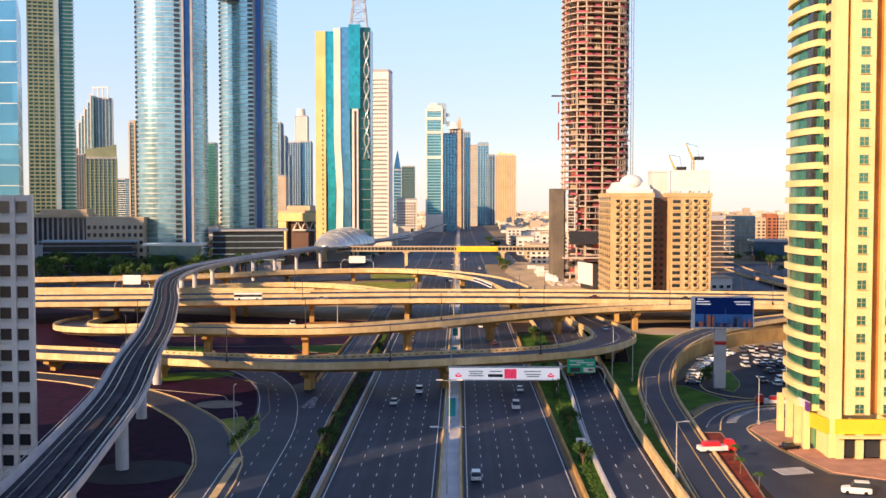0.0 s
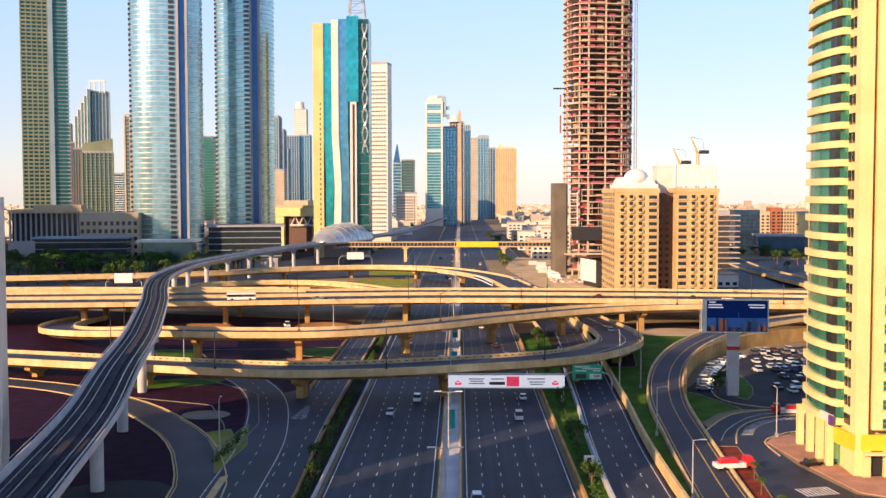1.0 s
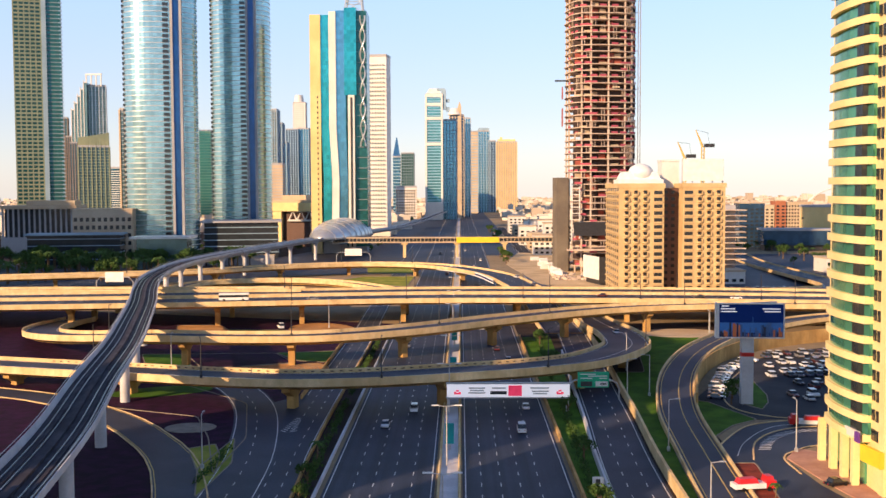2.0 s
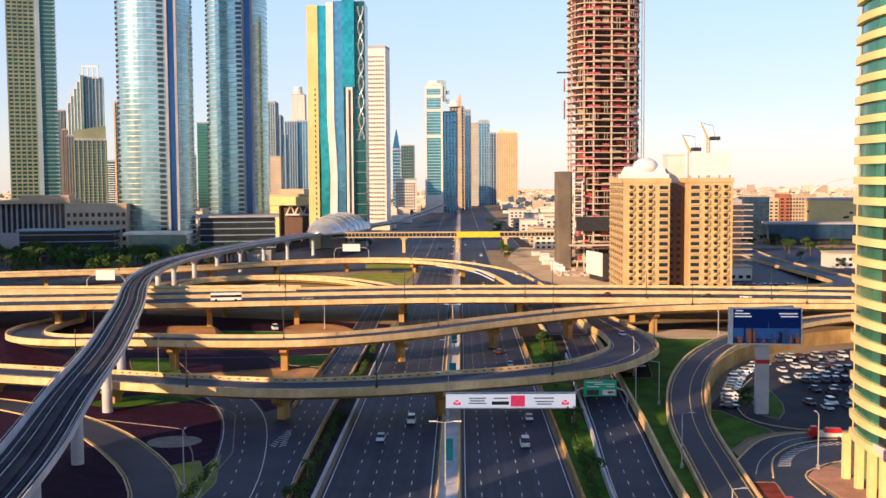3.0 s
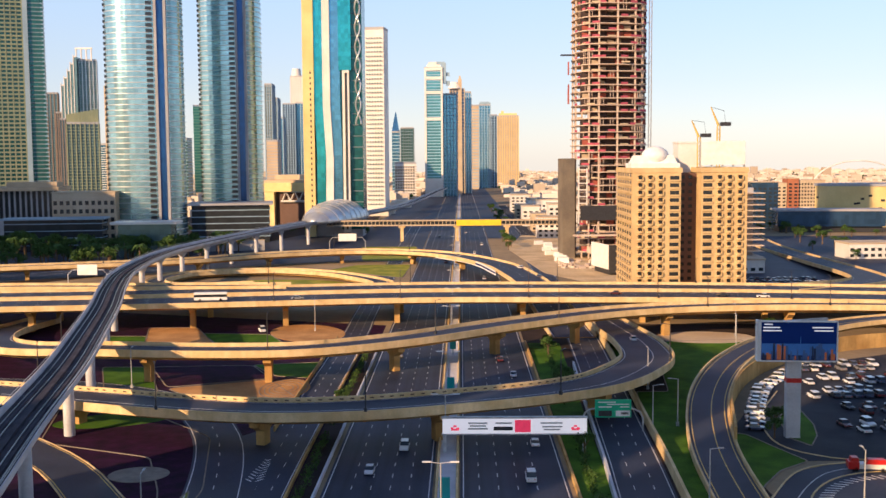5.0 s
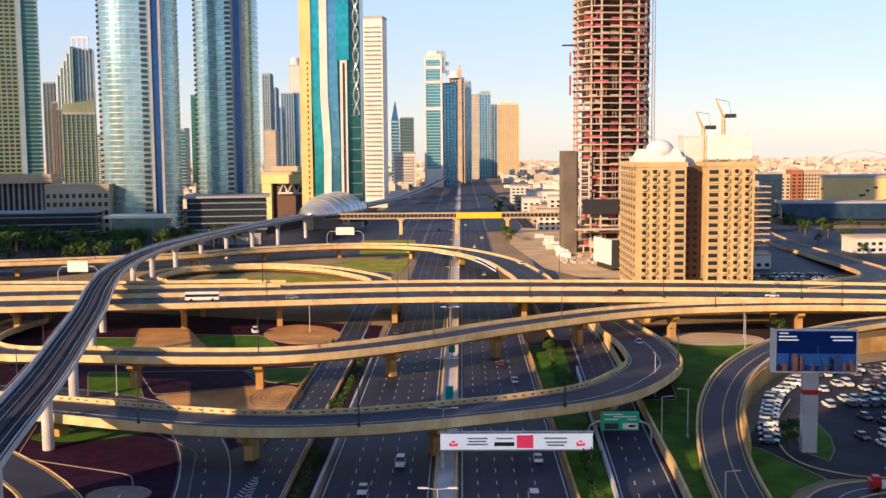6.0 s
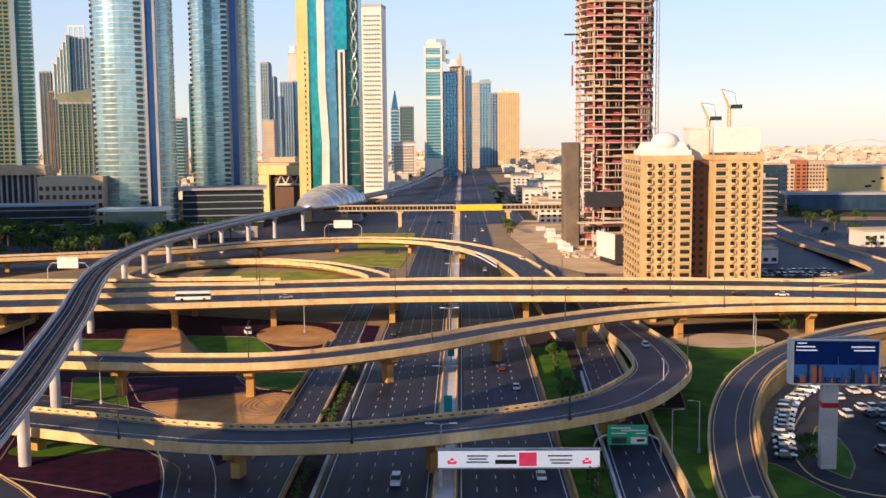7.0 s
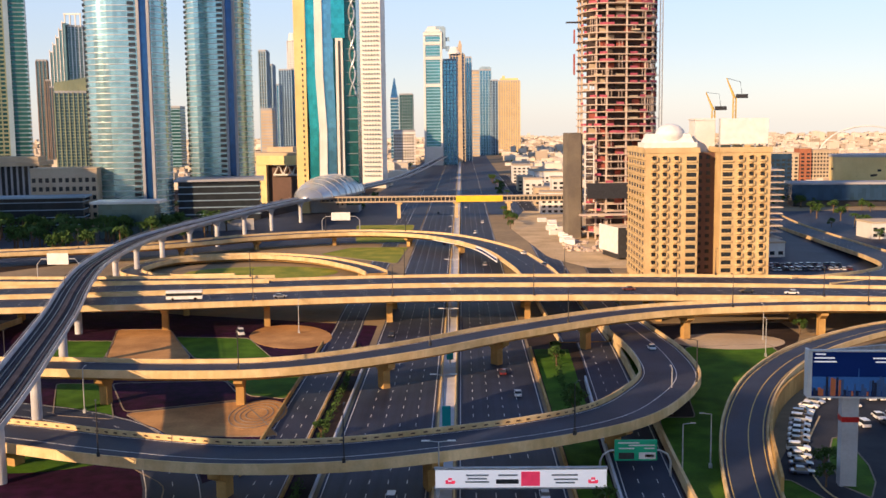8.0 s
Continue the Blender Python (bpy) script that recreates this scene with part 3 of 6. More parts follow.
def slab(name, x0, x1, front, z0, z1, mat, label, deep=30.0, bend=0.0):
    """An upright slab of the tower, which may lean at mid height."""
    bm = bmesh.new()
    zs = [z0, z0 + (z1 - z0) * 0.28, z0 + (z1 - z0) * 0.5, z1]
    off = [bend * 0.6, bend, 0.0, 0.0]
    rings = [[bm.verts.new((x + o, y, z)) for x, y in ((x0, front), (x1, front), (x1, front + deep), (x0, front + deep))] for z, o in zip(zs, off)]
    for p, q in zip(rings, rings[1:]):
        for k in range(4):
            bm.faces.new((p[k], p[(k + 1) % 4], q[(k + 1) % 4], q[k]))
    bm.faces.new(rings[0][::-1])
    bm.faces.new(rings[-1])
    return part(name, bm, mat, ob, label)


slab("gold_wing", -130.4, -121.5, 964, 0, 207.5, CLAD_GOLD, "golden clad wing with small windows")
slab("teal_strip", -121.5, -114.3, 966, 22, 207.5, GLASS_TEAL, "deep teal glass strip", 30, 1.5)
slab("pale_blade", -114.3, -108.4, 963.5, 14, 210, CLAD_WHITE, "pale blade", 30, 2.2)
slab("blue_face", -108.4, -100.5, 965, 14, 211, GLASS_BLUE, "sky blue glass face", 30, 1.3)
slab("teal_column", -101.2, -91.1, 963, 140, 213, GLASS_TEAL, "deep teal glass column", 30)
slab("dark_face", -100.5, -82.6, 967, 12, 211, GLASS_DEEP, "dark teal glass face")
slab("pale_column", -98.4, -92.9, 963, 10, 140, CLAD_WHITE, "pale column", 4)
part("foot", boxes([(-106.5, 983, 0, 46, 30, 16)]), CLAD_GREY, ob, "grey stone base storeys")
part("column_joint", boxes([(-95.6, 962.7, 12, 1.4, 0.8, 126)]), METAL_DARK, ob, "dark vertical joint")
for k in range(22):
    part("floor_line", boxes([(-86.9, 966.6, 16 + 8.9 * k, 8.4, 0.8, 0.7)]), CLAD_DEEP, ob)
for k in range(2):
    bm = bmesh.new()
    pts = []
    for i in range(46):
        z = 97 + i * 2.43
        t = i * 0.5 + k * math.pi
        pts.append((-85.6 + 2.1 * math.cos(t), 963.2 + 2.1 * math.sin(t), z))
    tube(bm, pts, 0.7, 6)
    part("twisted_rib", bm, CLAD_SILVER, ob, "twisting silver lattice rib")
bm = bmesh.new()
for i, j in ((-1, -1), (1, -1), (1, 1), (-1, 1)):
    tube(bm, [(-93.6 + 7.5 * i, 976 + 7.5 * j, 211), (-93.1 + 5 * i, 976 + 5 * j, 235), (-91.8 + i, 976 + j, 276)], 0.7, 6)
for z, r in ((219, 6.6), (227, 5.7), (235, 5.0), (245, 4.0)):
    tube(bm, [(-93.2 + r * p, 976 + r * q, z) for p, q in ((-1, -1), (1, -1), (1, 1), (-1, 1), (-1, -1))], 0.35, 6)
for z in (211, 219, 227, 235):
    tube(bm, [(-99.6, 969, z), (-87.4, 969, z + 8)], 0.35, 5)
    tube(bm, [(-87.4, 969, z), (-99.6, 969, z + 8)], 0.35, 5)
part("spire", bm, CLAD_SILVER, ob, "open silver steel spire")
ob.location = (4.6, -40, -6)

# row of far towers behind: x, y, width, depth, height, turn, glass, band, floor, label
FAR = [
    ("white_tower", -94, 1270, 23, 24, 207, -8, CLAD_WHITE, None, 4, "tall white tower with small square windows"),
    ("teal_tower", -44, 1866, 30, 30, 214, 0, GLASS_AQUA, CLAD_HAZE, 5, "aqua glass tower with a white frame and crown"),
    ("navy_tower", -17, 1900, 22, 40, 172, 0, GLASS_BLUE, CLAD_HAZE, 6, "deep blue glass tower"),
    ("domed_tower", -5, 2005, 26, 30, 188, 0, GLASS_NAVY, CLAD_BEIGE, 6, "sandstone and blue glass tower with a pointed golden top"),
    ("slim_blue_tower", 13.5, 2065, 14, 30, 186, 0, GLASS_BLUE, CLAD_HAZE, 6, "slim pale blue glass tower"),
    ("stone_edge_tower", 31, 2315, 16, 30, 174, 0, CLAD_BEIGE, CLAD_HAZE, 6, "slim stone-clad tower with grey floor bands"),
    ("blue_tower", 54, 2420, 24, 40, 180, 0, GLASS_BLUE, CLAD_HAZE, 6, "blue glass tower with a flat crown"),
    ("blue_side_tower", 72, 2418, 17, 36, 158, 0, GLASS_NAVY, CLAD_HAZE, 6, "lower dark blue glass tower beside a taller one"),
    ("sand_tower", 114, 2622, 50, 44, 164, 0, CLAD_BEIGE, CLAD_GREY, 6, "sand-coloured tower with vertical ribs"),
    ("dark_tower", -107, 2212, 25, 24, 125, 0, GLASS_DEEP, CLAD_HAZE, 6, "dark teal glass office tower"),
    ("sail_tower", -118, 2015, 13, 30, 112, 0, GLASS_BLUE, CLAD_HAZE, 6, "pointed glass tower with slanted top"),
    ("white_block", -90.5, 1815, 35, 30, 56, 4, CLAD_WHITE, CLAD_BEIGE, 4, "white mid-rise block with many small windows"),
    ("grey_tower", -277, 1615, 10, 26, 171, 0, GLASS_SOFT, CLAD_BEIGE, 5, "slim balconied stone and glass residential tower"),
    ("grey_tower", -287, 1715, 11, 26, 157, 0, GLASS_NAVY, CLAD_HAZE, 5, "slim blue glass residential tower"),
    ("grey_tower", -330, 2015, 13, 26, 139, 0, GLASS_BLUE, CLAD_HAZE, 5, "blue glass residential tower"),
    ("pale_block", -254.5, 1512, 15, 24, 88, 0, CLAD_BEIGE, CLAD_GREY, 4, "pale stone mid-rise block"),
    ("blue_pair_tower", -353, 2265, 25, 26, 178, 0, GLASS_NAVY, CLAD_HAZE, 5, "blue glass residential tower"),
    ("blue_pair_tower", -330, 2275, 22, 26, 180, 0, GLASS_BLUE, CLAD_HAZE, 5, "dark blue glass residential tower"),
    ("slim_white_tower", -390, 2615, 29, 26, 262, 0, CLAD_WHITE, CLAD_HAZE, 5, "slim white tower with a rounded top"),
    ("green_tower", -452, 1915, 20, 30, 157, 0, GLASS_GREEN, CLAD_OLIVE, 5, "green glass tower between the twin towers"),
    ("green_tower", -432, 1715, 20, 30, 96, 0, GLASS_DEEP, CLAD_HAZE, 5, "dark green glass block between the twin towers"),
    ("edge_tower", -325, 1080, 22, 14, 133, 0, GLASS_SOFT, CLAD_GREY, 4, "pale balconied tower with a stone crown"),
    ("small_block", -620, 1915, 30, 24, 92, 0, GLASS_BLUE, CLAD_WHITE, 4, "blue glass and white mid-rise block"),
    ("residential_tower", -497.6, 1462, 40, 20, 112, 17, GLASS_SOFT, CLAD_OLIVE, 4, "olive stone residential tower with a slanted top"),
    ("stepped_tower", -592.3, 1757, 27, 20, 222, 17, GLASS_SOFT, CLAD_HAZE, 4, "stepped residential tower with a white framed crown"),
    ("brown_tower", -657, 1775, 16, 14, 172, 14, GLASS_SOFT, CLAD_DEEP, 4, "stone-clad stepped residential tower"),
    ("brown_tower", -640, 1755, 9, 14, 140, 14, GLASS_SOFT, CLAD_DEEP, 4, "slim stone-clad residential tower"),
    ("brown_tower", -625, 1735, 12, 14, 129, 14, GLASS_SOFT, CLAD_DEEP, 4, "low stone-clad residential tower"),
    ("tall_left_tower", -410.5, 1060, 43, 34, 330, 20, GLASS_DEEP, CLAD_DEEP, 3.8, "very tall green glass residential tower with balconies"),
]
RIBBED = {"navy_tower": CLAD_HAZE, "slim_blue_tower": CLAD_SILVER, "blue_tower": CLAD_HAZE, "blue_side_tower": CLAD_HAZE, "domed_tower": CLAD_BEIGE, "grey_tower": CLAD_HAZE,
          "blue_pair_tower": CLAD_HAZE, "dark_tower": CLAD_DEEP, "edge_tower": CLAD_BEIGE, "residential_tower": CLAD_OLIVE, "slim_white_tower": CLAD_WHITE,
          "stepped_tower": CLAD_SILVER, "brown_tower": CLAD_STONE, "sand_tower": CLAD_GOLD}
for nm, x, y, sx, sy, h, turn, gl, bd, fl, lab in FAR:
    ob = tower(nm, rect(x, y, sx, sy, turn), 0, h, gl, lab, bd, fl, fl * (0.16 if nm in RIBBED else 0.3), 0.3, cap=(3, CLAD_GREY))
    if nm in RIBBED:
        # upright piers on the faces towards the road
        turned = pose(x, y, 0, 0, 0, turn)
        n = max(3, round(sx / 5.5))
        piers = [(-sx / 2 + sx * i / n, -sy / 2 - 0.3) for i in range(n + 1)] + [(-sx / 2 - 0.3, -sy / 2 + sy * i / 5) for i in range(1, 6)] + [(sx / 2 + 0.3, -sy / 2 + sy * i / 5) for i in range(1, 6)]
        first = None
        for i, (u, v) in enumerate(piers):
            if first is None:
                first = part("pier", boxes([(0, 0, 0, 1.5, 1.5, h + 1)]), RIBBED[nm], ob, "upright facade pier")
                first.matrix_local = turned @ pose(u, v, 0)
            else:
                shared("pier", first.data, ob, turned @ pose(u, v, 0))


# crowns and details of the far towers
ob = thing("rooftop_structure", "white crown with masts on the teal tower roof", "roof crown")
part("crown", prismed(rect(-44, 1866, 26, 26), 217, 226, 0.6), CLAD_WHITE, ob)
part("mast", boxes([(-27, 1856, 190, 8, 9, 34), (-22, 1856, 202, 10, 4, 6), (-32, 1856, 222, 14, 3, 4), (-20, 1856, 186, 6, 6, 8)]), CLAD_HAZE, ob)
ob = bpy.data.objects["teal_tower"]
part("frame", boxes([(-57.6, 1850.4, 0, 3.2, 2, 215), (-30.4, 1850.4, 0, 3.2, 2, 215)] + [(-44, 1850.2, z, 30.4, 2.2, 5) for z in (26, 128, 172, 196, 211)] + [(-44, 1850.2, 0, 30.4, 2.2, 26)]), CLAD_WHITE, ob, "white stone frame")
ob = thing("rooftop_structure", "pale golden pointed top on the stone tower", "roof crown")
part("dome", prismed(ellipse(-9, 1995, 13, 13), 190, 202, 0.55), CLAD_WHITE, ob)
part("mast", boxes([(0, 1988.5, 0, 8, 3, 206, 0, 0.8), (0, 1989, 206, 5, 3, 7, 0, 0.4)]), CLAD_BEIGE, ob)
ob = thing("rooftop_structure", "slanted pointed glass top of a tower", "roof crown")
part("wedge", prismed(rect(-118, 2015, 13, 30), 115, 150, 0.12), GLASS_BLUE, ob)
ob = thing("rooftop_structure", "flat white-edged crown of the blue tower", "roof crown")
part("crown", boxes([(54, 2420, 183, 25, 40, 4), (54, 2420, 187, 20, 34, 2)]), CLAD_HAZE, ob)
ob = thing("rooftop_structure", "stepped stone top of the sand-coloured tower", "roof crown")
part("step", boxes([(114, 2622, 167, 42, 36, 5), (101, 2615, 172, 6, 6, 6)]), CLAD_GOLD, ob)
ob = thing("rooftop_structure", "rounded white top of the slim white tower", "roof crown")
part("block", prismed(ellipse(-392, 2615, 12, 12), 265, 282, 0.8), CLAD_WHITE, ob)
ob = thing("tower_steps", "stepped pale frames climbing to a crown", "roof crown")
for x, h in ((-624.8, 187), (-619.6, 198), (-614.4, 209), (-609.2, 220), (-604, 231)):
    part("step", boxes([(x, 1748, 0, 4.9, 30, h - 4)]), GLASS_SOFT, ob, "narrow glazed step")
    part("step_frame", boxes([(x - 2.2, 1732.5, 0, 1.0, 1.6, h), (x, 1732.5, h - 4, 4.9, 1.6, 1.4)]), CLAD_WHITE, ob, "pale upright frame")
part("crown", boxes([(-604.5 + 8 * i, 1741, 222, 1.6, 2, 19) for i in range(4)] + [(-592.5, 1741, 240, 27, 3, 2.4)]), CLAD_WHITE, ob, "open white crown frame")
ob = thing("rooftop_structure", "slanted olive roof of the residential tower", "roof crown")
bm = bmesh.new()
vs = box(bm, -497.6, 1462, 115, 40, 20, 10, 17)
for i in (5, 6):
    vs[i].co.z += 7
part("wedge", bm, CLAD_OLIVE, ob)
ob = thing("white_tower_windows", "grid of small dark square windows of the white tower", "windows", kind="stuff")
part("window", boxes([(-103.4 + 3.1 * i, 1257.6 - 0.43 * i, 12 + 5 * k, 1.2, 0.8, 1.5, -8) for i in range(6) for k in range(38)]), CLAD_DEEP, ob)
ob = thing("tower_windows", "small dark windows of the pale block", "windows", kind="stuff")
part("window", boxes([(-105 + 4.1 * i, 1798.9 + 0.28 * i, 6 + 4.8 * k, 2.2, 0.8, 2.4, 4) for i in range(8) for k in range(10)]), DARK_GLASS, ob)
ob = thing("tower_side", "gold-lit narrow side wall with dark window dots", "windows", kind="stuff")
part("window", boxes([(-119.6, 923.9, 24 + 4.3 * k, 1.0, 0.5, 1.9) for k in range(26)]), DARK_GLASS, ob)
# balconies and mullions of the very tall tower
ob = thing("tower_balconies", "stacked pale balconies of the very tall tower", "balconies", kind="stuff")
ob.matrix_world = pose(-410.5, 1060, 0, 0, 0, 20)
part("balcony", boxes([(-18.5 + 4.9 * i, -17.6, 14 + 3.8 * k, 3.6, 1.8, 1.5) for i in range(5) for k in range(80)]), CLAD_OLIVE, ob, "olive balcony front")
part("balcony_end", boxes([(21.4, -16.6, 14 + 3.8 * k, 3.0, 2.4, 1.3) for k in range(80)]), CLAD_HAZE, ob, "small end balcony")
part("mullion", boxes([(-21 + 4.9 * i, -17.8, 0, 1.1, 1.8, 330) for i in range(6)]), CLAD_OLIVE, ob, "olive upright pier")
part("pale_pier", boxes([(6.2, -17.8, 0, 4.2, 2.6, 330)]), CLAD_HAZE, ob, "pale full-height pier")

# ---- brown hotel ----
hotel = thing("hotel", "ochre concrete hotel with two wings and rows of rounded window bays", "hotel")
part("west_wing", boxes([(88.3, 563, 0, 21.6, 46, 56.0)]), HOTEL, hotel, "ochre concrete wing")
part("east_wing", boxes([(118.3, 563, 0, 20.4, 46, 56.0)]), HOTEL, hotel, "ochre concrete wing")
# brown recess, part of its shade lies in the colour
part("recess", boxes([(103.6, 570, 0, 9.2, 40, 55)]), CLAD_SHADE_BROWN, hotel, "brown recess between the wings, darkened as its shade")
for x, w in ((88.3, 22.6), (118.3, 21.4)):
    bm = boxes([(x, 540.2, 55.2, w, 1.0, 2.2), (x, 586, 55.2, w, 1.0, 2.2), (x - w / 2 + 0.5, 563, 55.2, 1.0, 45, 2.2), (x + w / 2 - 0.5, 563, 55.2, 1.0, 45, 2.2)])
    part("cornice", bm, HOTEL, hotel, "projecting roof cornice")
# one rounded bay: an arched hood, a curved sill and a dark window
bm = bmesh.new()
for i in range(7):
    t0, t1 = math.pi * i / 7, math.pi * (i + 1) / 7
    a, b = (1.3 * math.cos(t0), 1.9 + 0.75 * math.sin(t0)), (1.3 * math.cos(t1), 1.9 + 0.75 * math.sin(t1))
    v = [bm.verts.new(p) for p in ((a[0], -0.9, a[1]), (b[0], -0.9, b[1]), (b[0], 0.1, b[1]), (a[0], 0.1, a[1]))]
    bm.faces.new(v)
prism(bm, ellipse(0, 0, 1.35, 1.0, 0, 12), 0.0, 0.85)
box(bm, 1.25, -0.45, 0.3, 0.3, 0.9, 1.7)
bay = part("window_bay", bm, HOTEL, hotel, "rounded concrete balcony bay")
bay.location = (81, 540, 2.0)
bay_glass = part("window", boxes([(0.1, -0.02, 0.85, 1.7, 0.12, 1.5)]), DARK_GLASS, bay, "dark window")
wide = part("window", boxes([(0, 0, 0, 4.0, 0.2, 1.7)]), DARK_GLASS, hotel, "wide dark window")
wide.location = (96.2, 540, 2.6)
wide_sill = part("sill", boxes([(0, -0.3, -0.75, 4.4, 0.7, 0.75)]), HOTEL, hotel)
wide_sill.location = (96.2, 540, 2.6)
for k in range(16):
    z = 2.0 + 3.3 * k
    for x in (81.0, 85.4, 90.0, 116.2, 120.6, 125.2):
        if (x, k) != (81.0, 0):
            o = shared("window_bay", bay.data, hotel, pose(x, 540, z))
            shared("window", bay_glass.data, o, Matrix())
    for x in (96.2, 110.9):
        if (x, k) != (96.2, 0):
            shared("window", wide.data, hotel, pose(x, 540, z + 0.6))
            shared("sill", wide_sill.data, hotel, pose(x, 540, z + 0.6))
    for x in (101.8, 105.2):
        shared("window", bay_glass.data, hotel, pose(x, 550, z))
slit = part("side_ledge", boxes([(0, 0, 0, 0.9, 42, 0.7)]), HOTEL, hotel, "side balcony ledge")
slit.location = (77.2, 563, 3)
side = part("side_window", boxes([(0, 0, 0, 0.2, 3.2, 1.5)]), DARK_GLASS, hotel, "dark side window")
side.location = (77.45, 544, 4)
for k in range(16):
    if k:
        shared("side_ledge", slit.data, hotel, pose(77.2, 563, 3 + 3.3 * k))
    for j in range(6):
        if k or j:
            shared("side_window", side.data, hotel, pose(77.45, 545 + 7 * j, 4 + 3.3 * k))
ob = thing("roof_dome", "white dome on a white plinth on the hotel roof", "dome")
part("plinth", boxes([(89.2, 556, 56, 22, 16, 3.4), (89.2, 556, 59.4, 20, 14, 3.6, 0, 0.82)]), WHITE, ob)
bm = bmesh.new()
bmesh.ops.create_uvsphere(bm, u_segments=20, v_segments=10, radius=1)
bmesh.ops.transform(bm, matrix=Matrix.LocRotScale((90, 554, 62.6), None, (6.2, 6.2, 4.6)), verts=bm.verts)
part("shell", bm, WHITE, ob, "", True)
ob = thing("roof_sign_board", "large blank white sign board on the hotel roof", "sign board")
part("board", boxes([(119, 546, 58.6, 19.5, 0.8, 10.5)]), WHITE, ob)
part("frame", boxes([(109.2 + 4.9 * i, 547.2, 56, 0.4, 1.6, 13) for i in range(5)]), METAL_GREY, ob, "grey steel frame")
ob = thing("roof_penthouse", "cream plant room on the hotel roof", "penthouse")
part("wall", boxes([(106, 566, 55, 8.4, 12, 13.4), (106, 566, 68.4, 9, 12.6, 0.8)]), CLAD_WHITE, ob)


# ---- tower under construction ----
con = thing("unfinished_tower", "unfinished concrete tower with open floors and rusty red formwork", "construction tower")
CX, CY = 94.0, 740
out = ellipse(0, 0, 22.0, 20, 10, 32, 3.2)
slab = part("floor_slab", prismed(out, 0, 0.62), RAW, con, "bare concrete floor slab")
slab.location = (CX, CY, 4)
rng = random.Random(4)
col = part("column", boxes([(0, 0, 0, 1.0, 1.0, 236)]), RAW, con, "bare concrete column")
col.location = (CX + out[0][0] * 0.95, CY + out[0][1] * 0.95, 0)
for i in range(2, 32, 2):
    shared("column", col.data, con, pose(CX + out[i][0] * 0.95, CY + out[i][1] * 0.95, 0))
part("core", prismed(rect(CX + 2, CY + 2, 24, 16, 10), 0, 240), RAW, con, "bare concrete core")
red = part("formwork", boxes([(0, 0, 0, 4.6, 0.5, 2.9)]), RUST, con, "rust-red formwork panel")
red.location = (CX - 8, CY - 18.5, 60)
pale = part("partition", boxes([(0, 0, 0, 4.2, 0.4, 2.6)]), CLAD_BEIGE, con, "pale block partition")
pale.location = (CX + 6, CY - 17, 30)
# added panel: its dark colour paints the unlit depth between the slabs
shade_panel = part("block_wall", boxes([(0, 0, 0, 6.4, 0.4, 3.3)]), SHADE_WALL, con, "dark panel standing in for interior shade")
shade_panel.location = (CX, CY - 13, 8)
net = part("edge_net", boxes([(0, 0, 0, 4.4, 0.14, 1.3)]), NET, con, "pink debris netting along a slab edge")
net.location = (CX - 4, CY - 20, 62)
prop = part("prop", boxes([(0, 0, 0, 0.3, 0.3, 3.4)]), RAW, con, "thin formwork prop")
prop.location = (CX + 4, CY - 19, 90)
board = part("slab_edge_board", boxes([(0, 0, 0, 5.2, 0.35, 0.9)]), CLAD_BEIGE, con, "pale edge board")
board.location = (CX + 8, CY - 20, 120)
z = 4.0
while z < 236:
    if z > 4:
        low = z < 60
        shared("floor_slab", slab.data, con, pose(CX + (2 if low else 0), CY, z) @ Matrix.Diagonal((0.88 if low else rng.uniform(0.99, 1.02), 1, 1, 1)))
    for x in range(-18, 19, 5):
        r = rng.random()
        d = 19.2 * (1 - (abs(x) / 23.5) ** 3.2) ** (1 / 3.2) - rng.uniform(2.5, 8)
        turn = math.degrees(0.17)
        px_, py_ = CX + x + 0.17 * d, CY - d + 0.17 * x
        if r < 0.27:
            shared("formwork", red.data, con, pose(px_, py_, z + 0.6, 0, 0, 10))
        elif r < 0.5:
            shared("partition", pale.data, con, pose(px_, py_, z + 0.6, 0, 0, 10))
        # ring of these dark panels behind the slab edges, as interior shade
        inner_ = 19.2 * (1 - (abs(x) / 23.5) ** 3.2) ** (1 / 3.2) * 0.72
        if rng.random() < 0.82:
            shared("block_wall", shade_panel.data, con, pose(CX + x + 0.17 * inner_, CY - inner_ + 0.17 * x, z + 0.6, 0, 0, 10))
    for i in range(17, 32):
        ax, ay = out[i - 1]
        bx, by = out[i]
        if math.dist((ax, ay), (bx, by)) < 2.0:
            continue
        place = pose(CX + (ax + bx) * 0.5 + 0.1, CY + (ay + by) * 0.5, z + 0.5, 0, rng.uniform(-2.5, 2.5), math.degrees(math.atan2(by - ay, bx - ax)))
        r = rng.random()
        if r < (0.34 if 60 < z < 200 else 0.12):
            shared("edge_net", net.data, con, place)
        elif r < 0.52:
            for step in (-0.9, 0.9):
                shared("prop", prop.data, con, place @ pose(step, 0, 0))
        elif r < 0.62:
            shared("slab_edge_board", board.data, con, place)
    z += 4.1
part("shear_wall", boxes([(CX - 26.5, CY - 6, 0, 7.6, 16, 62, 6)]), FIN, con, "tall weathered concrete fin wall")
part("safety_net", boxes([(CX - 6, CY - 21.6, 24, 27, 0.5, 9, 6)]), METAL_DARK, con, "black safety netting")
part("stair_frame", boxes([(CX - 20.5 + 5 * i, CY - 21.5, 22, 0.7, 0.7, 34, 6) for i in range(2)] + [(CX - 18, CY - 21.5, 26 + 4.1 * i, 6, 0.8, 0.6, 6) for i in range(8)]), CLAD_WHITE, con, "pale stair frame")
bm = bmesh.new()
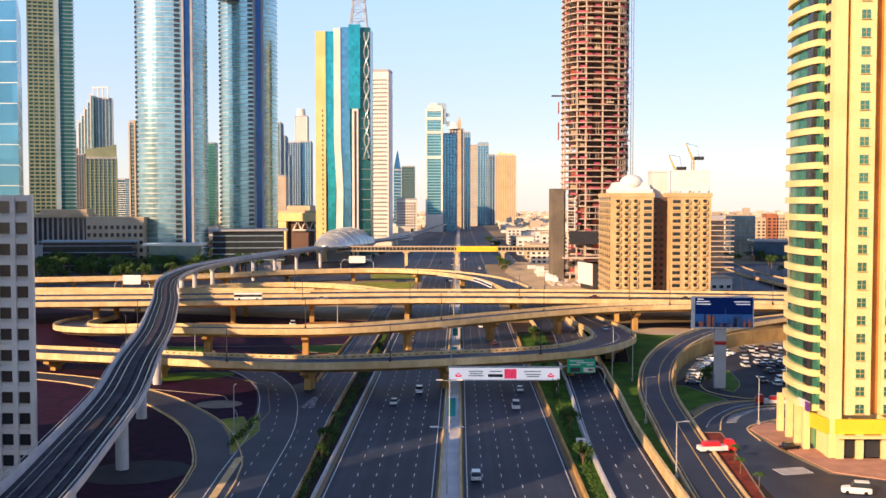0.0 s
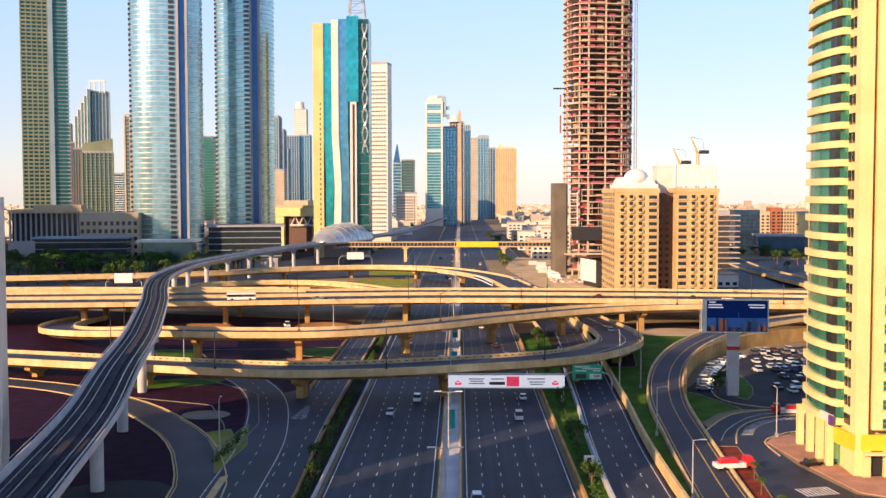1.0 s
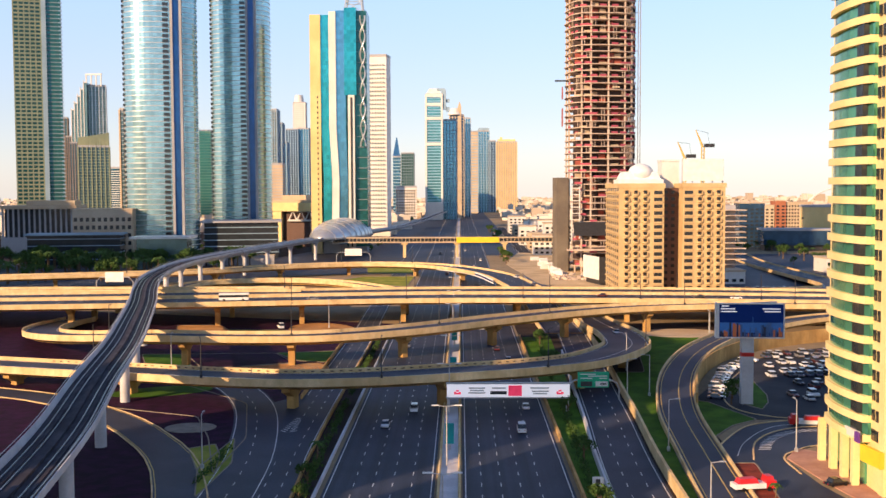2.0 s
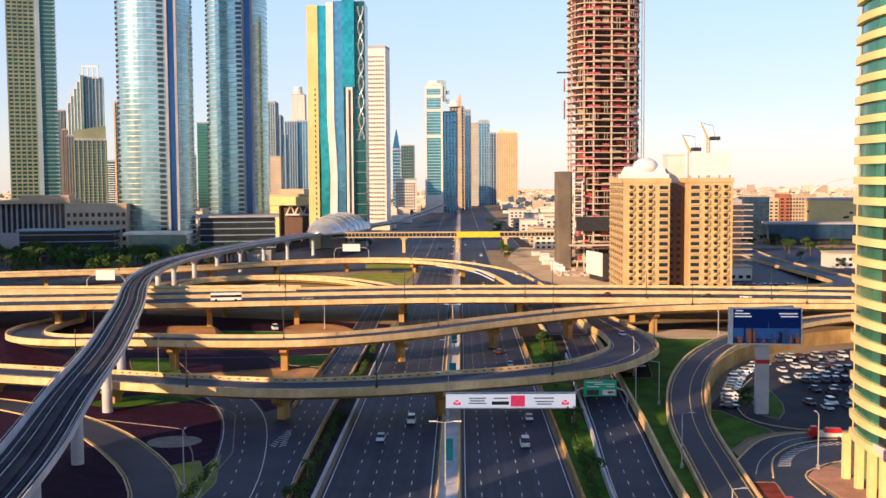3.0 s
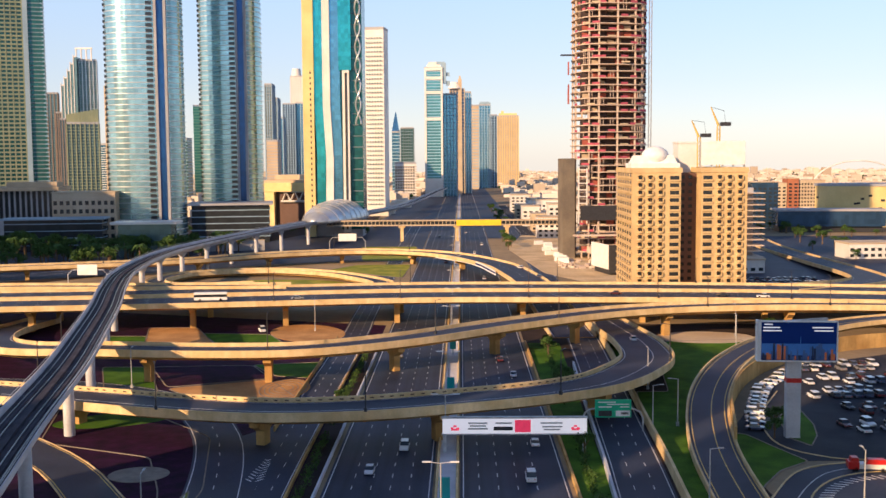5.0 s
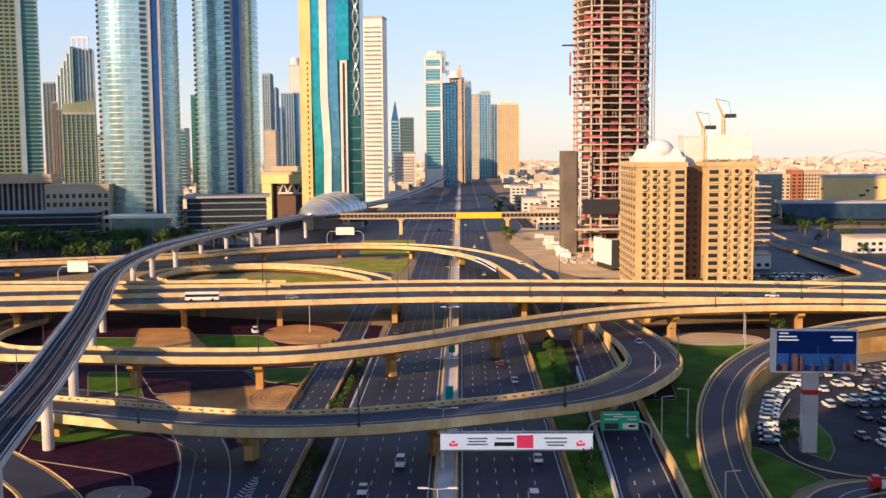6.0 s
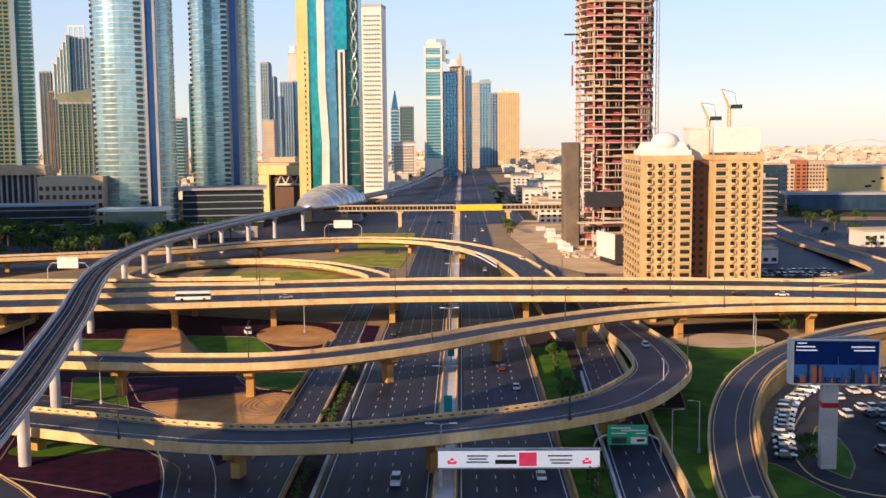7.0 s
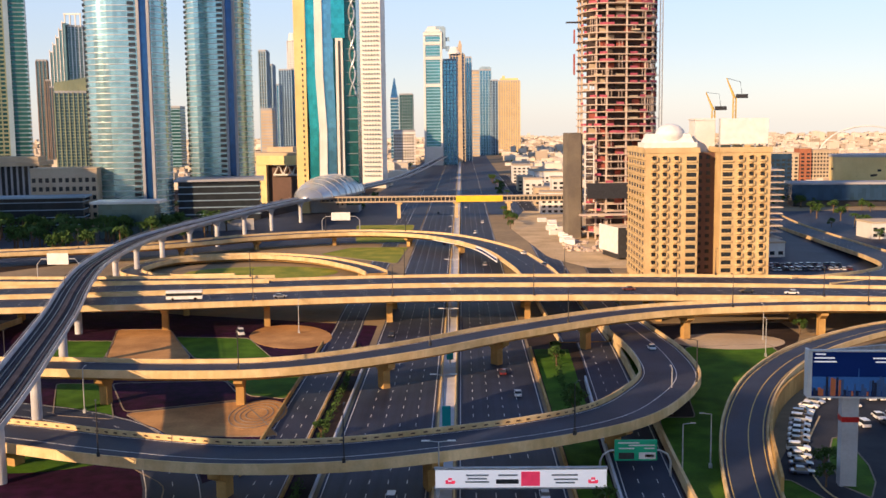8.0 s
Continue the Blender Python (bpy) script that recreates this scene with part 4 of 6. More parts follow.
for i, j in ((0, 0), (1.6, 0), (0, 1.6), (1.6, 1.6)):
    tube(bm, [(CX + 24 + i, CY - 10 + j, 60), (CX + 24 + i, CY - 10 + j, 240)], 0.16, 5)
for k in range(60):
    tube(bm, [(CX + 24, CY - 10, 60 + 3 * k), (CX + 25.6, CY - 10, 63 + 3 * k)], 0.12, 4)
for k in range(7):
    tube(bm, [(CX + 18, CY - 8, 70 + 25 * k), (CX + 24.5, CY - 9, 70 + 25 * k)], 0.25, 5)
part("hoist_mast", bm, METAL_GREY, con, "thin steel hoist mast")
part("climbing_screen", boxes([(CX - 25.2, CY - 4, 96, 0.5, 6, 12), (CX - 25.2, CY - 4, 114, 0.5, 5, 8)]), RUST, con, "red protection screen")
part("platform", boxes([(CX - 26, CY - 3, 126, 8, 5, 0.6)]), METAL_DARK, con, "cantilever loading platform")
part("site_office", boxes([(CX - 4, CY - 24, 14.5, 40, 6, 1.0, 6), (CX + 2, CY - 23, 4, 34, 8, 4, 6)]), RAW, con, "scaffold-clad base storeys")


def crane(x, y, base, h, reach, lean, turn):
    ob = thing("tower_crane", "yellow luffing tower crane above the rooftops", "crane", group="tower cranes")
    bm = bmesh.new()
    for i, j in ((-0.8, -0.8), (0.8, -0.8), (0.8, 0.8), (-0.8, 0.8)):
        tube(bm, [(x + i, y + j, base), (x + i, y + j, base + h)], 0.22, 5)
    for k in range(int(h / 2.5)):
        tube(bm, [(x - 0.8, y - 0.8, base + 2.5 * k), (x + 0.8, y - 0.8, base + 2.5 * k + 2.5)], 0.15, 4)
    part("mast", bm, LINE_YELLOW, ob, "yellow lattice mast")
    c, s = math.cos(radians(turn)), math.sin(radians(turn))
    bm = bmesh.new()
    tip = (x + reach * c, y + reach * s, base + h + lean)
    tube(bm, [(x, y, base + h), tip], 0.8, 6, 0.3)
    part("jib", bm, LINE_YELLOW, ob, "raised yellow jib")
    bm = bmesh.new()
    box(bm, x - 4 * c, y - 4 * s, base + h, 6, 3, 2.2, turn)
    tube(bm, [(x - 4 * c, y - 4 * s, base + h + 2), (x - 3 * c, y - 3 * s, base + h + 9), tip], 0.12, 4)
    part("counterweight", bm, METAL_DARK, ob, "dark machinery deck")
    return ob


crane(154, 700, 40, 40.5, 4.6, 11, 180)
crane(143.6, 705, 40, 34, 4.4, 10, 180)
ob = thing("crane_base_block", "concrete block under construction behind the hotel", "building")
for k in range(13):
    part("floor_slab", boxes([(158, 700, 3.4 * k, 40, 30, 0.5)]), RAW, ob)
part("core", boxes([(158, 702, 0, 30, 20, 44)]), CLAD_GREY, ob)

# ---- yellow residential tower beside the road ----
rt = thing("yellow_tower", "tall yellow stucco residential tower with green glass balconies", "tower")
FX, FY, TOP = 77.5, 217.0, 122.0
part("body", boxes([(99.5, 232.2, 0, 40, 26.4, TOP)]), STUCCO, rt, "yellow stucco wall")
part("corner_pier", boxes([(80.6, 217.4, 0, 2.6, 2.4, TOP)]), STUCCO, rt, "rounded corner pier")
part("front_bay", boxes([(85.2, 217.4, 9, 5.0, 2.4, TOP - 9)]), STUCCO, rt, "projecting window bay")
part("brown_recess", boxes([(88.8, 218.8, 9, 2.1, 1.4, TOP - 9)]), STUCCO_BROWN, rt, "orange-brown recess stripe")
part("front_wing", boxes([(105.4, 217.6, 9, 31, 2.4, TOP - 9)]), STUCCO, rt, "yellow front wing")
WIN_SILL = material("window_surround", (0.62, 0.45, 0.18), 0.8)
pane_mesh = part("window", boxes([(0, -0.05, 0, 1.75, 0.16, 1.8)]), GLASS_GREEN, rt, "green tinted window")
pane_mesh.location = (85.5, 216.2, 9.4)
frame_mesh = part("frame", boxes([(0, -0.16, 0.85, 1.75, 0.1, 0.1), (0, -0.16, 0, 0.1, 0.1, 1.8), (0, -0.18, -0.16, 2.0, 0.3, 0.16)]), WIN_SILL, pane_mesh, "thin window frame")
slot_mesh = part("slot_window", boxes([(-0.1, 0, 0, 0.3, 0.95, 2.0)]), DARK_GLASS, rt, "narrow slot window")
slot_mesh.location = (79.4, 220.5, 9.4)
# curved balcony on the road side
arc = [(79.4 - 2.9 * math.sin(math.pi * (0.08 + 0.84 * i / 12)) ** 0.5, 222.5 + 20.5 * i / 12) for i in range(13)]
loop_ = arc + [(80.0, 243.0), (80.0, 222.5)]
balc = part("balcony", prismed(loop_[::-1], 0, 1.35), STUCCO, rt, "curved yellow balcony front")
balc.location = (0, 0, 8.6)
inner = [(x + 0.9, y) for x, y in arc] + [(80.2, 243.0), (80.2, 222.5)]
glz = part("balcony_glazing", prismed(inner[::-1], 0, 2.4), GLASS_GREEN, rt, "green glazed balcony")
glz.location = (0, 0, 9.9)
dark_m = part("balcony_opening", boxes([(78.2, 225.6, 0.2, 1.6, 3.2, 2.1)]), DARK_GLASS, rt, "open dark balcony")
dark_m.location = (0, 0, 9.9)
for k in range(30):
    z = 3.655 * k
    for x in (85.5, 91.3, 96.3, 101.3):
        if k or x != 85.5:
            o = shared("window", pane_mesh.data, rt, pose(x, 216.2, 9.4 + z))
            shared("frame", frame_mesh.data, o, Matrix())
    for y in (219.3, 221.2):
        shared("slot_window", slot_mesh.data, rt, pose(79.42, y, 9.4 + z))
    if k:
        shared("balcony", balc.data, rt, pose(0, 0, 8.6 + z))
        shared("balcony_glazing", glz.data, rt, pose(0, 0, 9.9 + z))
        shared("balcony_opening", dark_m.data, rt, pose(0, 0, 9.9 + z))
PLUM = material("purple_sign", (0.16, 0.05, 0.3), 0.5, scale=0.5, fine=0.02)
SIGN_YELLOW = material("yellow_sign", (0.85, 0.6, 0.02), 0.5, second=(0.8, 0.52, 0.02), scale=0.3, fine=0.02)
part("shop_sign", boxes([(95, 215.9, 5.2, 29, 0.8, 3.0)]), SIGN_YELLOW, rt, "bright yellow shop fascia")
part("shop_sign", boxes([(78.6, 219.6, 5.2, 0.8, 7.0, 3.0, 8)]), SIGN_YELLOW, rt, "bright yellow shop fascia")
part("shop_window", boxes([(95, 216.2, 0.4, 28, 0.6, 4.4)]), DARK_GLASS, rt, "dark shop windows")
part("shop_window", boxes([(79.3, 233, 0.4, 0.5, 18, 7.5)]), GLASS_GREEN, rt, "green lobby glazing")
for y in (224.5, 230, 236, 242.5):
    part("column", boxes([(77.4, y, 0, 1.3, 1.3, 8.8)]), STUCCO, rt, "yellow arcade column")

for x in (81.4, 85.4, 90.6, 95.8, 101, 106.2):
    part("shop_pillar", boxes([(x, 215.7, 0, 1.5, 1.0, 5.2)]), STUCCO, rt, "yellow shopfront pillar")
part("shop_awning", boxes([(95, 214.9, 4.5, 29, 1.4, 0.5)]), STUCCO, rt, "thin stucco canopy")
part("corner_sign", boxes([(77.2, 225.5, 9.0, 0.3, 5.6, 1.5, 6)]), CLAD_WHITE, rt, "white corner sign board")
part("corner_sign", boxes([(77.0, 222.6, 8.6, 0.4, 1.6, 1.9, 6)]), PLUM, rt, "purple corner sign board")
rt.location.x = -3.3

# ---- office block by the viaduct ----
og = thing("office_block", "grey office block with deep square windows", "building")
part("wall", prismed([(-112, 192), (-78, 192), (-96, 236), (-108, 236)], 0, 54), CLAD_WHITE, og, "grey clad wall")
wm = part("window", boxes([(0, 0, 0, 2.1, 0.5, 2.6)]), DARK_GLASS, og, "dark square window")
wm.location = (-80, 191.9, 4)
for k in range(13):
    for i in range(10):
        if i or k:
            shared("window", wm.data, og, pose(-80 - 3.2 * i, 191.9, 4 + 3.9 * k))
for i in range(11):
    part("fin", boxes([(-78.4 - 3.2 * i, 191.6, 0, 0.9, 0.9, 54)]), CLAD_WHITE, og)
for k in range(14):
    part("ledge", boxes([(-95, 191.7, 2.2 + 3.9 * k, 34, 0.7, 1.0)]), CLAD_WHITE, og)
tower("mirror_tower", [(-112, 205), (-86, 205), (-98, 236), (-108, 236)], 0, 93, GLASS_BLUE, "blue mirrored glass tower above the grey office block", CLAD_SILVER, 4, 0.15, 0.05)
# tower outside the view, added to cast shade over road and billboard
ob = thing("roadside_tower", "unseen grey tower added to shade the motorway", "building")
part("wall", boxes([(-91, 106.5, 0, 26, 23, 118)]), CLAD_GREY, ob)
part("roof", boxes([(-91, 106.5, 118, 27, 24, 1)]), CLAD_BEIGE, ob)

# second tower outside the view, added to shade lawn and car park
ob = thing("roadside_tower", "tall unseen grey tower added behind the first to extend its shade", "building")
part("wall", boxes([(-162.5, 89.5, 0, 25, 25, 125)]), CLAD_GREY, ob)
part("roof", boxes([(-162.5, 89.5, 125, 26, 26, 1)]), CLAD_BEIGE, ob)
# towers outside the view, added to throw shade on the western low buildings
for x, y, h in ((-420, 520, 135), (-478, 600, 145), (-605, 660, 175)):
    ob = thing("side_tower", "unseen grey city tower added to shade the western tower feet", "building")
    part("wall", boxes([(x, y, 0, 56, 64, h)]), CLAD_GREY, ob)
    part("roof", boxes([(x, y, h, 58, 66, 1)]), CLAD_BEIGE, ob)

# ---- station and footbridge ----
st = thing("metro_station", "shell-shaped metal metro station over the viaduct", "station")
bm = bmesh.new()
bmesh.ops.create_uvsphere(bm, u_segments=40, v_segments=20, radius=1)
for v in bm.verts:
    v.co = Vector((v.co.x * 20, v.co.y * 60, v.co.z * 15.5 if v.co.z > 0 else v.co.z * 1.2))
bmesh.ops.transform(bm, matrix=pose(-98, 912, 15, 0, 0, -11), verts=bm.verts)
part("shell", bm, CLAD_SILVER, st, "curved silver shell roof", True)
bm = bmesh.new()
for i in range(-5, 6):
    y0, r = i * 10.5, math.sqrt(max(0, 1 - (i * 10.5 / 62) ** 2))
    pts = [(20.2 * r * math.cos(a), y0, 15.7 * r * math.sin(a)) for a in [math.pi * j / 12 for j in range(13)]]
    m = pose(-98, 912, 15, 0, 0, -11)
    tube(bm, [m @ Vector(p) for p in pts], 0.2, 5)
part("rib", bm, CLAD_GREY, st, "thin roof ribs")
fb = thing("footbridge", "long enclosed footbridge over the motorway with a yellow panel", "footbridge")
part("floor", boxes([(-12, 872, 11.8, 178, 5.4, 1.0)]), CLAD_BEIGE, fb, "beige deck edge")
part("glazing", boxes([(-12, 872, 12.8, 178, 4.6, 2.6)]), DARK_GLASS, fb, "dark window band")
part("roof", boxes([(-12, 872, 15.4, 178, 5.6, 0.9)]), CLAD_BEIGE, fb, "beige roof edge")
for i in range(60):
    part("mullion", boxes([(-100 + 3 * i, 869.6, 12.8, 0.4, 0.3, 2.6)]), CLAD_BEIGE, fb)
part("yellow_panel", boxes([(14.6, 869, 11.9, 34, 0.5, 4.4)]), SIGN_YELLOW, fb, "bright yellow panel")
for x in (-44, -2, 36):
    part("pier", boxes([(x, 872, 0, 2.4, 2.4, 11.8), (x, 872, 10.4, 5, 3.5, 1.4)]), CONCRETE_TOP, fb, "pale concrete pier")

# ---- planting and ground patches ----
def patch(name, outline, mat, label, z=0.05, round_=True, category="planting"):
    """A slightly raised bed with a softened outline."""
    pts = outline
    if round_:
        n = len(outline)
        pts = []
        for i in range(n):
            a, b, c = Vector(outline[i - 1]), Vector(outline[i]), Vector(outline[(i + 1) % n])
            pts += [tuple(b + (a - b) * 0.07), tuple(b + (a - b) * 0.02 + (c - b) * 0.02), tuple(b + (c - b) * 0.07)]
    ob = tagged(part(name, prismed(pts, -0.3, z), mat), label, category, kind="structure")
    if round_ and category in ("lawn", "planting", "path"):
        ring = [Vector((x, y, z)) for x, y in pts]
        part("edging", sweep(ring + ring[:1], block(-0.14, 0.14, -0.2, 0.1)), EDGING, ob, "pale concrete edging")
    return ob


YARD = material("yard_sand", (0.66, 0.5, 0.3), 0.9, second=(0.48, 0.35, 0.2), scale=0.06, fine=0.1)
EDGING = material("edging_stone", (0.3, 0.25, 0.2), 0.8, scale=0.4)
# soil tone lowered so that shade is part of the colour
SHADE_SOIL = material("shade_dark_soil", (0.05, 0.035, 0.03), 0.95, second=(0.03, 0.022, 0.02), scale=0.08, fine=0.12, bump=0.3, bump_scale=2)
# the interchange floor is ground darkened to include shade, the beds lie on it
# maroon cover whose near-black tone paints the deep shade under the decks
patch("verge", [(-27, -200), (-27, 460), (-330, 560), (-330, 420), (-330, 250), (-170, -200)], FLOWERS, "maroon ground cover, darkened as the shade under the flyovers", -0.02, False, "ground")
patch("verge", [(22.4, -200), (58, -200), (58, 300), (110, 440), (110, 460), (22.4, 460)], SHADE_SOIL, "earth verge, darkened as the shade under the flyovers", -0.02, False, "ground")
patch("lawn", [(-107, 381), (-96, 350), (-80, 346), (-93, 381)], GRASS, "clipped green lawn between the ramps", category="lawn")
patch("flowerbed", [(-92, 381), (-79.5, 352.5), (-53, 363.5), (-62, 383)], FLOWERS, "dark purple flowerbed between the ramps")
patch("gravel_bed", [(-79, 351), (-64, 332), (-38.5, 332), (-53, 362)], GRAVEL, "terracotta gravel bed between the ramps")
patch("lawn", [(-62, 383.5), (-52, 367), (-42.5, 364), (-41, 388)], GRASS, "clipped green lawn between the ramps", category="lawn")
patch("gravel_circle", ellipse(-47, 350, 7, 13, 0, 24), GRAVEL, "round raked gravel bed", 0.09, False)
for r in (0.9, 0.72, 0.54, 0.36):
    e = [Vector((x, y, 0.09)) for x, y in ellipse(-47, 350, 7 * r, 13 * r, 0, 28)]
    tagged(part("edging", sweep(e + e[:1], block(-0.12, 0.12, 0, 0.08)), EDGING), "pale curved stone edging in gravel", "edging", kind="structure")
patch("lawn", [(-132, 438), (-122, 411), (-104.5, 411), (-110, 437)], GRASS, "clipped green lawn under the flyover", category="lawn")
patch("paved_path", [(-115, 456), (-104, 411), (-78, 410), (-97, 456)], GRAVEL, "broad terracotta paved path", category="path")
patch("lawn", [(-92, 443), (-77, 410), (-54, 410), (-67, 440)], GRASS, "clipped green lawn under the flyover", category="lawn")
patch("gravel_circle", ellipse(-54, 443, 13, 20, 20, 28), GRAVEL, "large round terracotta gravel bed", 0.06, False)
patch("flowerbed", ellipse(-83, 452, 11, 8, 0, 24), FLOWERS, "round dark flowerbed", 0.08, False)
patch("road_gore", [(-36, 190), (-42.5, 190), (-45.5, 240), (-49, 270), (-54, 292), (-41, 312), (-38.5, 300), (-37.5, 250)], ASPHALT, "asphalt gore where the slip road leaves the service road", 0.045, False, "road")
bm = bmesh.new()
for i in range(9):
    for side_ in (-1, 1):
        box(bm, -39.0 + side_ * 0.12 * (9 - i) + 0.02 * i, 268 + 1.7 * i, 0.072, 0.3, 2.2 - 0.1 * i, 0.012, side_ * -40)
tagged(part("chevron_marking", bm, LINE_WHITE), "white chevron marking on the asphalt gore", "road marking", kind="structure")
patch("paved_disc", ellipse(-63, 203, 10.5, 9, 20, 30), ASPHALT_WORN, "round worn asphalt turning area under the viaduct", 0.05, False, "road")
patch("paved_circle", ellipse(-62.6, 272, 6.0, 5.2, 0, 28), EDGING, "round paved circle in the dark ground cover", 0.06, False, "paving")
patch("shrub_bed", [(-58, 252), (-50.5, 231), (-47.5, 231), (-50, 247), (-53, 256)], GRASS_LIT, "yellow-green shrub bed between the roads", 0.06, True, "planting")
patch("flowerbed", [(-100, 330), (-92, 296), (-64, 284), (-56, 262), (-48, 232), (-47.5, 262), (-55, 300), (-80, 328)], FLOWERS, "dark purple flowerbed along the slip road", 0.03)
patch("lawn", ellipse(-82, 316, 14, 7, 20, 24), GRASS, "green lawn island under the ramp", 0.07, False, "lawn")
patch("lawn", [(-52, 236), (-47.5, 216), (-46, 240), (-50, 262)], GRASS_LIT, "yellow-green shrub bed beside the slip road", 0.08, True, "lawn")
patch("paved_island", [(-46, 214), (-44.4, 180), (-43, 180), (-44.6, 216)], CONCRETE_TOP, "pale concrete traffic island", 0.12, True, "traffic island")
patch("planting_strip", [(23, 100), (26.2, 100), (30, 290), (34, 420), (23.5, 420)], GRASS, "green planting strip beside the motorway", 0.04, False)
patch("planting_strip", [(-27.9, 100), (-26.4, 100), (-26.4, 420), (-31, 420), (-30.6, 250)], SHADE_SOIL, "planting strip beside the motorway in shade-darkened soil", 0.04, False)
patch("lawn", [(47.5, 470), (50, 405), (46, 372), (49, 372), (51.5, 392), (53, 426), (51, 470)], GRASS, "lawn inside the ramp bend", 0.05, True, "lawn")
patch("lawn", [(39.8, 150), (41.2, 186), (45.0, 240), (49.4, 290), (58, 330), (74, 368), (95, 398), (96, 425), (70, 422), (62, 395), (56, 345), (47.5, 345), (45.0, 320), (43.6, 290), (41.7, 240)], GRASS, "large bright green lawn between the ramps", 0.05, True, "lawn")
patch("sand_circle", ellipse(85, 430, 17, 12, 0, 28), CLAD_BEIGE, "round tan sand bed", 0.09, False)
patch("lawn", [(60.5, 303), (64.6, 301), (67.4, 292), (71.5, 280), (64, 273.5), (58.2, 264), (54.6, 257), (57, 274)], GRASS, "green verge beside the car park", 0.09, True, "lawn")
patch("lawn", [(81.5, 328), (75.8, 314), (73.2, 298), (76, 291.5), (80, 300), (82.5, 310), (84.3, 329)], GRASS, "green island round the billboard pole", 0.09, True, "lawn")
for nm, pts in (("kerb", [(84.5, 345, 0), (75.4, 325, 0), (70.8, 310.6, 0), (69.1, 296, 0), (71.1, 288.4, 0), (75.2, 284, 0), (80, 281.4, 0), (92, 280.5, 0)]),
                ("kerb", [(51, 243, 0), (57.6, 257, 0), (66.8, 272.6, 0), (76, 278.2, 0), (87.5, 279.4, 0), (104, 279, 0)]),
                ("kerb", [(66.6, 232, 0), (67.1, 244.5, 0), (72, 250.8, 0), (78, 255, 0), (92, 257, 0)]),
                ("kerb", [(60.5, 243, 0), (63.2, 253, 0), (66, 259.7, 0), (71.2, 266.8, 0), (77.8, 271.4, 0), (86, 273, 0), (104, 272, 0)])):
    tagged(part(nm, sweep(smooth_path(pts, 2.0), block(-0.17, 0.17, -0.1, 0.17)), CONCRETE_TOP), "pale concrete kerb beside the curved street", "kerb", kind="structure")
hatch = smooth_path([(64.2, 252, 0), (67, 259, 0), (72, 265.6, 0), (78, 269.6, 0), (86, 271, 0)], 1.5)
bm = bmesh.new()
for p_, q_ in zip(hatch, sides(hatch)):
    box(bm, p_.x + q_.x * 1.1, p_.y + q_.y * 1.1, 0.012, 2.6, 0.4, 0.02, math.degrees(math.atan2(q_.y, q_.x)) + 25)
tagged(part("hatched_marking", bm, LINE_WHITE), "white hatched road marking beside the curved street", "road marking", kind="structure")
bm = sweep(smooth_path([(58, 246, 0), (61.5, 255.5, 0), (67.5, 266, 0), (73, 272.5, 0), (79, 275.3, 0), (90, 276.4, 0)], 2.0), block(-0.09, 0.09, 0.012, 0.03))
tagged(part("lane_line", bm, LINE_WHITE), "thin white lane line on the curved street", "road marking", kind="structure")
patch("flowerbed", [(51, 182), (54, 182), (57.5, 215), (60, 240), (55.5, 240), (52.8, 215)], REDBED, "red flowering bed beside the ramp", 0.08)
patch("pavement", [(67.5, 244), (72, 252), (79.5, 246), (79, 216), (110, 216), (110, 206), (82, 199), (73, 205), (69.5, 225)], PAVING, "red brick pavement in front of the yellow tower", 0.14, False, "pavement")
patch("forecourt", [(55, 150), (120, 150), (120, 205), (82, 198.5), (72, 204), (68, 224), (67, 244.7), (72, 251), (78, 255), (120, 257), (170, 257), (170, 280), (92, 280), (76, 278.5), (66.8, 273.1), (57.6, 257.5), (51.5, 244), (58, 236)], ASPHALT, "worn asphalt forecourt in front of the yellow tower", 0.01, False, "road")
patch("car_park", [(60, 300), (66, 292), (71.5, 280.5), (95, 281), (170, 280), (185, 405), (150, 406), (110, 384), (87, 358), (72, 326)], ASPHALT_WORN, "asphalt car park filled with cars", 0.02, False, "car park")
patch("lawn", ellipse(-92, 592, 36, 22, 0, 30), GRASS_LIT, "yellow lawn inside the loop ramp, sunlight in its colour", 0.05, False, "lawn")
patch("lawn", [(-74, 660), (-30, 620), (-28, 690), (-60, 690)], GRASS_LIT, "sunlit yellow-green lawn under the ring ramp", 0.05, True, "lawn")
patch("lawn", [(-60, 715), (-30, 715), (-30, 820), (-70, 820)], GRASS_LIT, "sunlit verge beside the motorway", 0.04, True, "lawn")
patch("construction_yard", [(46, 640), (62, 600), (84, 598), (130, 700), (125, 800), (95, 900), (50, 930), (33, 800)], YARD, "sandy construction yard", 0.03, True, "ground")
patch("city_floor", [(-900, 700), (-250, 560), (-160, 680), (-140, 900), (-90, 1000), (-80, 1900), (-900, 1900)], SHADE_SOIL, "planted ground at the foot of the towers, darkened as shade", -0.035, False, "ground")
patch("city_floor_east", [(130, 560), (400, 520), (500, 900), (130, 900)], ASPHALT, "asphalt area of car parks and streets", 0.02, False, "ground")
patch("side_road_apron", [(-80, 716), (-25.6, 716), (-25.6, 2600), (-60, 2600), (-84, 1000)], ASPHALT, "broad asphalt side roads along the motorway", -0.02, False, "road")
patch("side_road_apron", [(22, 900), (52, 900), (52, 2600), (22, 2600)], ASPHALT, "broad asphalt side roads along the motorway", -0.02, False, "road")
patch("tower_street", [(-420, 640), (-250, 590), (-170, 700), (-150, 860), (-330, 830), (-430, 760)], ASPHALT, "shaded asphalt streets at the foot of the towers", -0.02, False, "road")
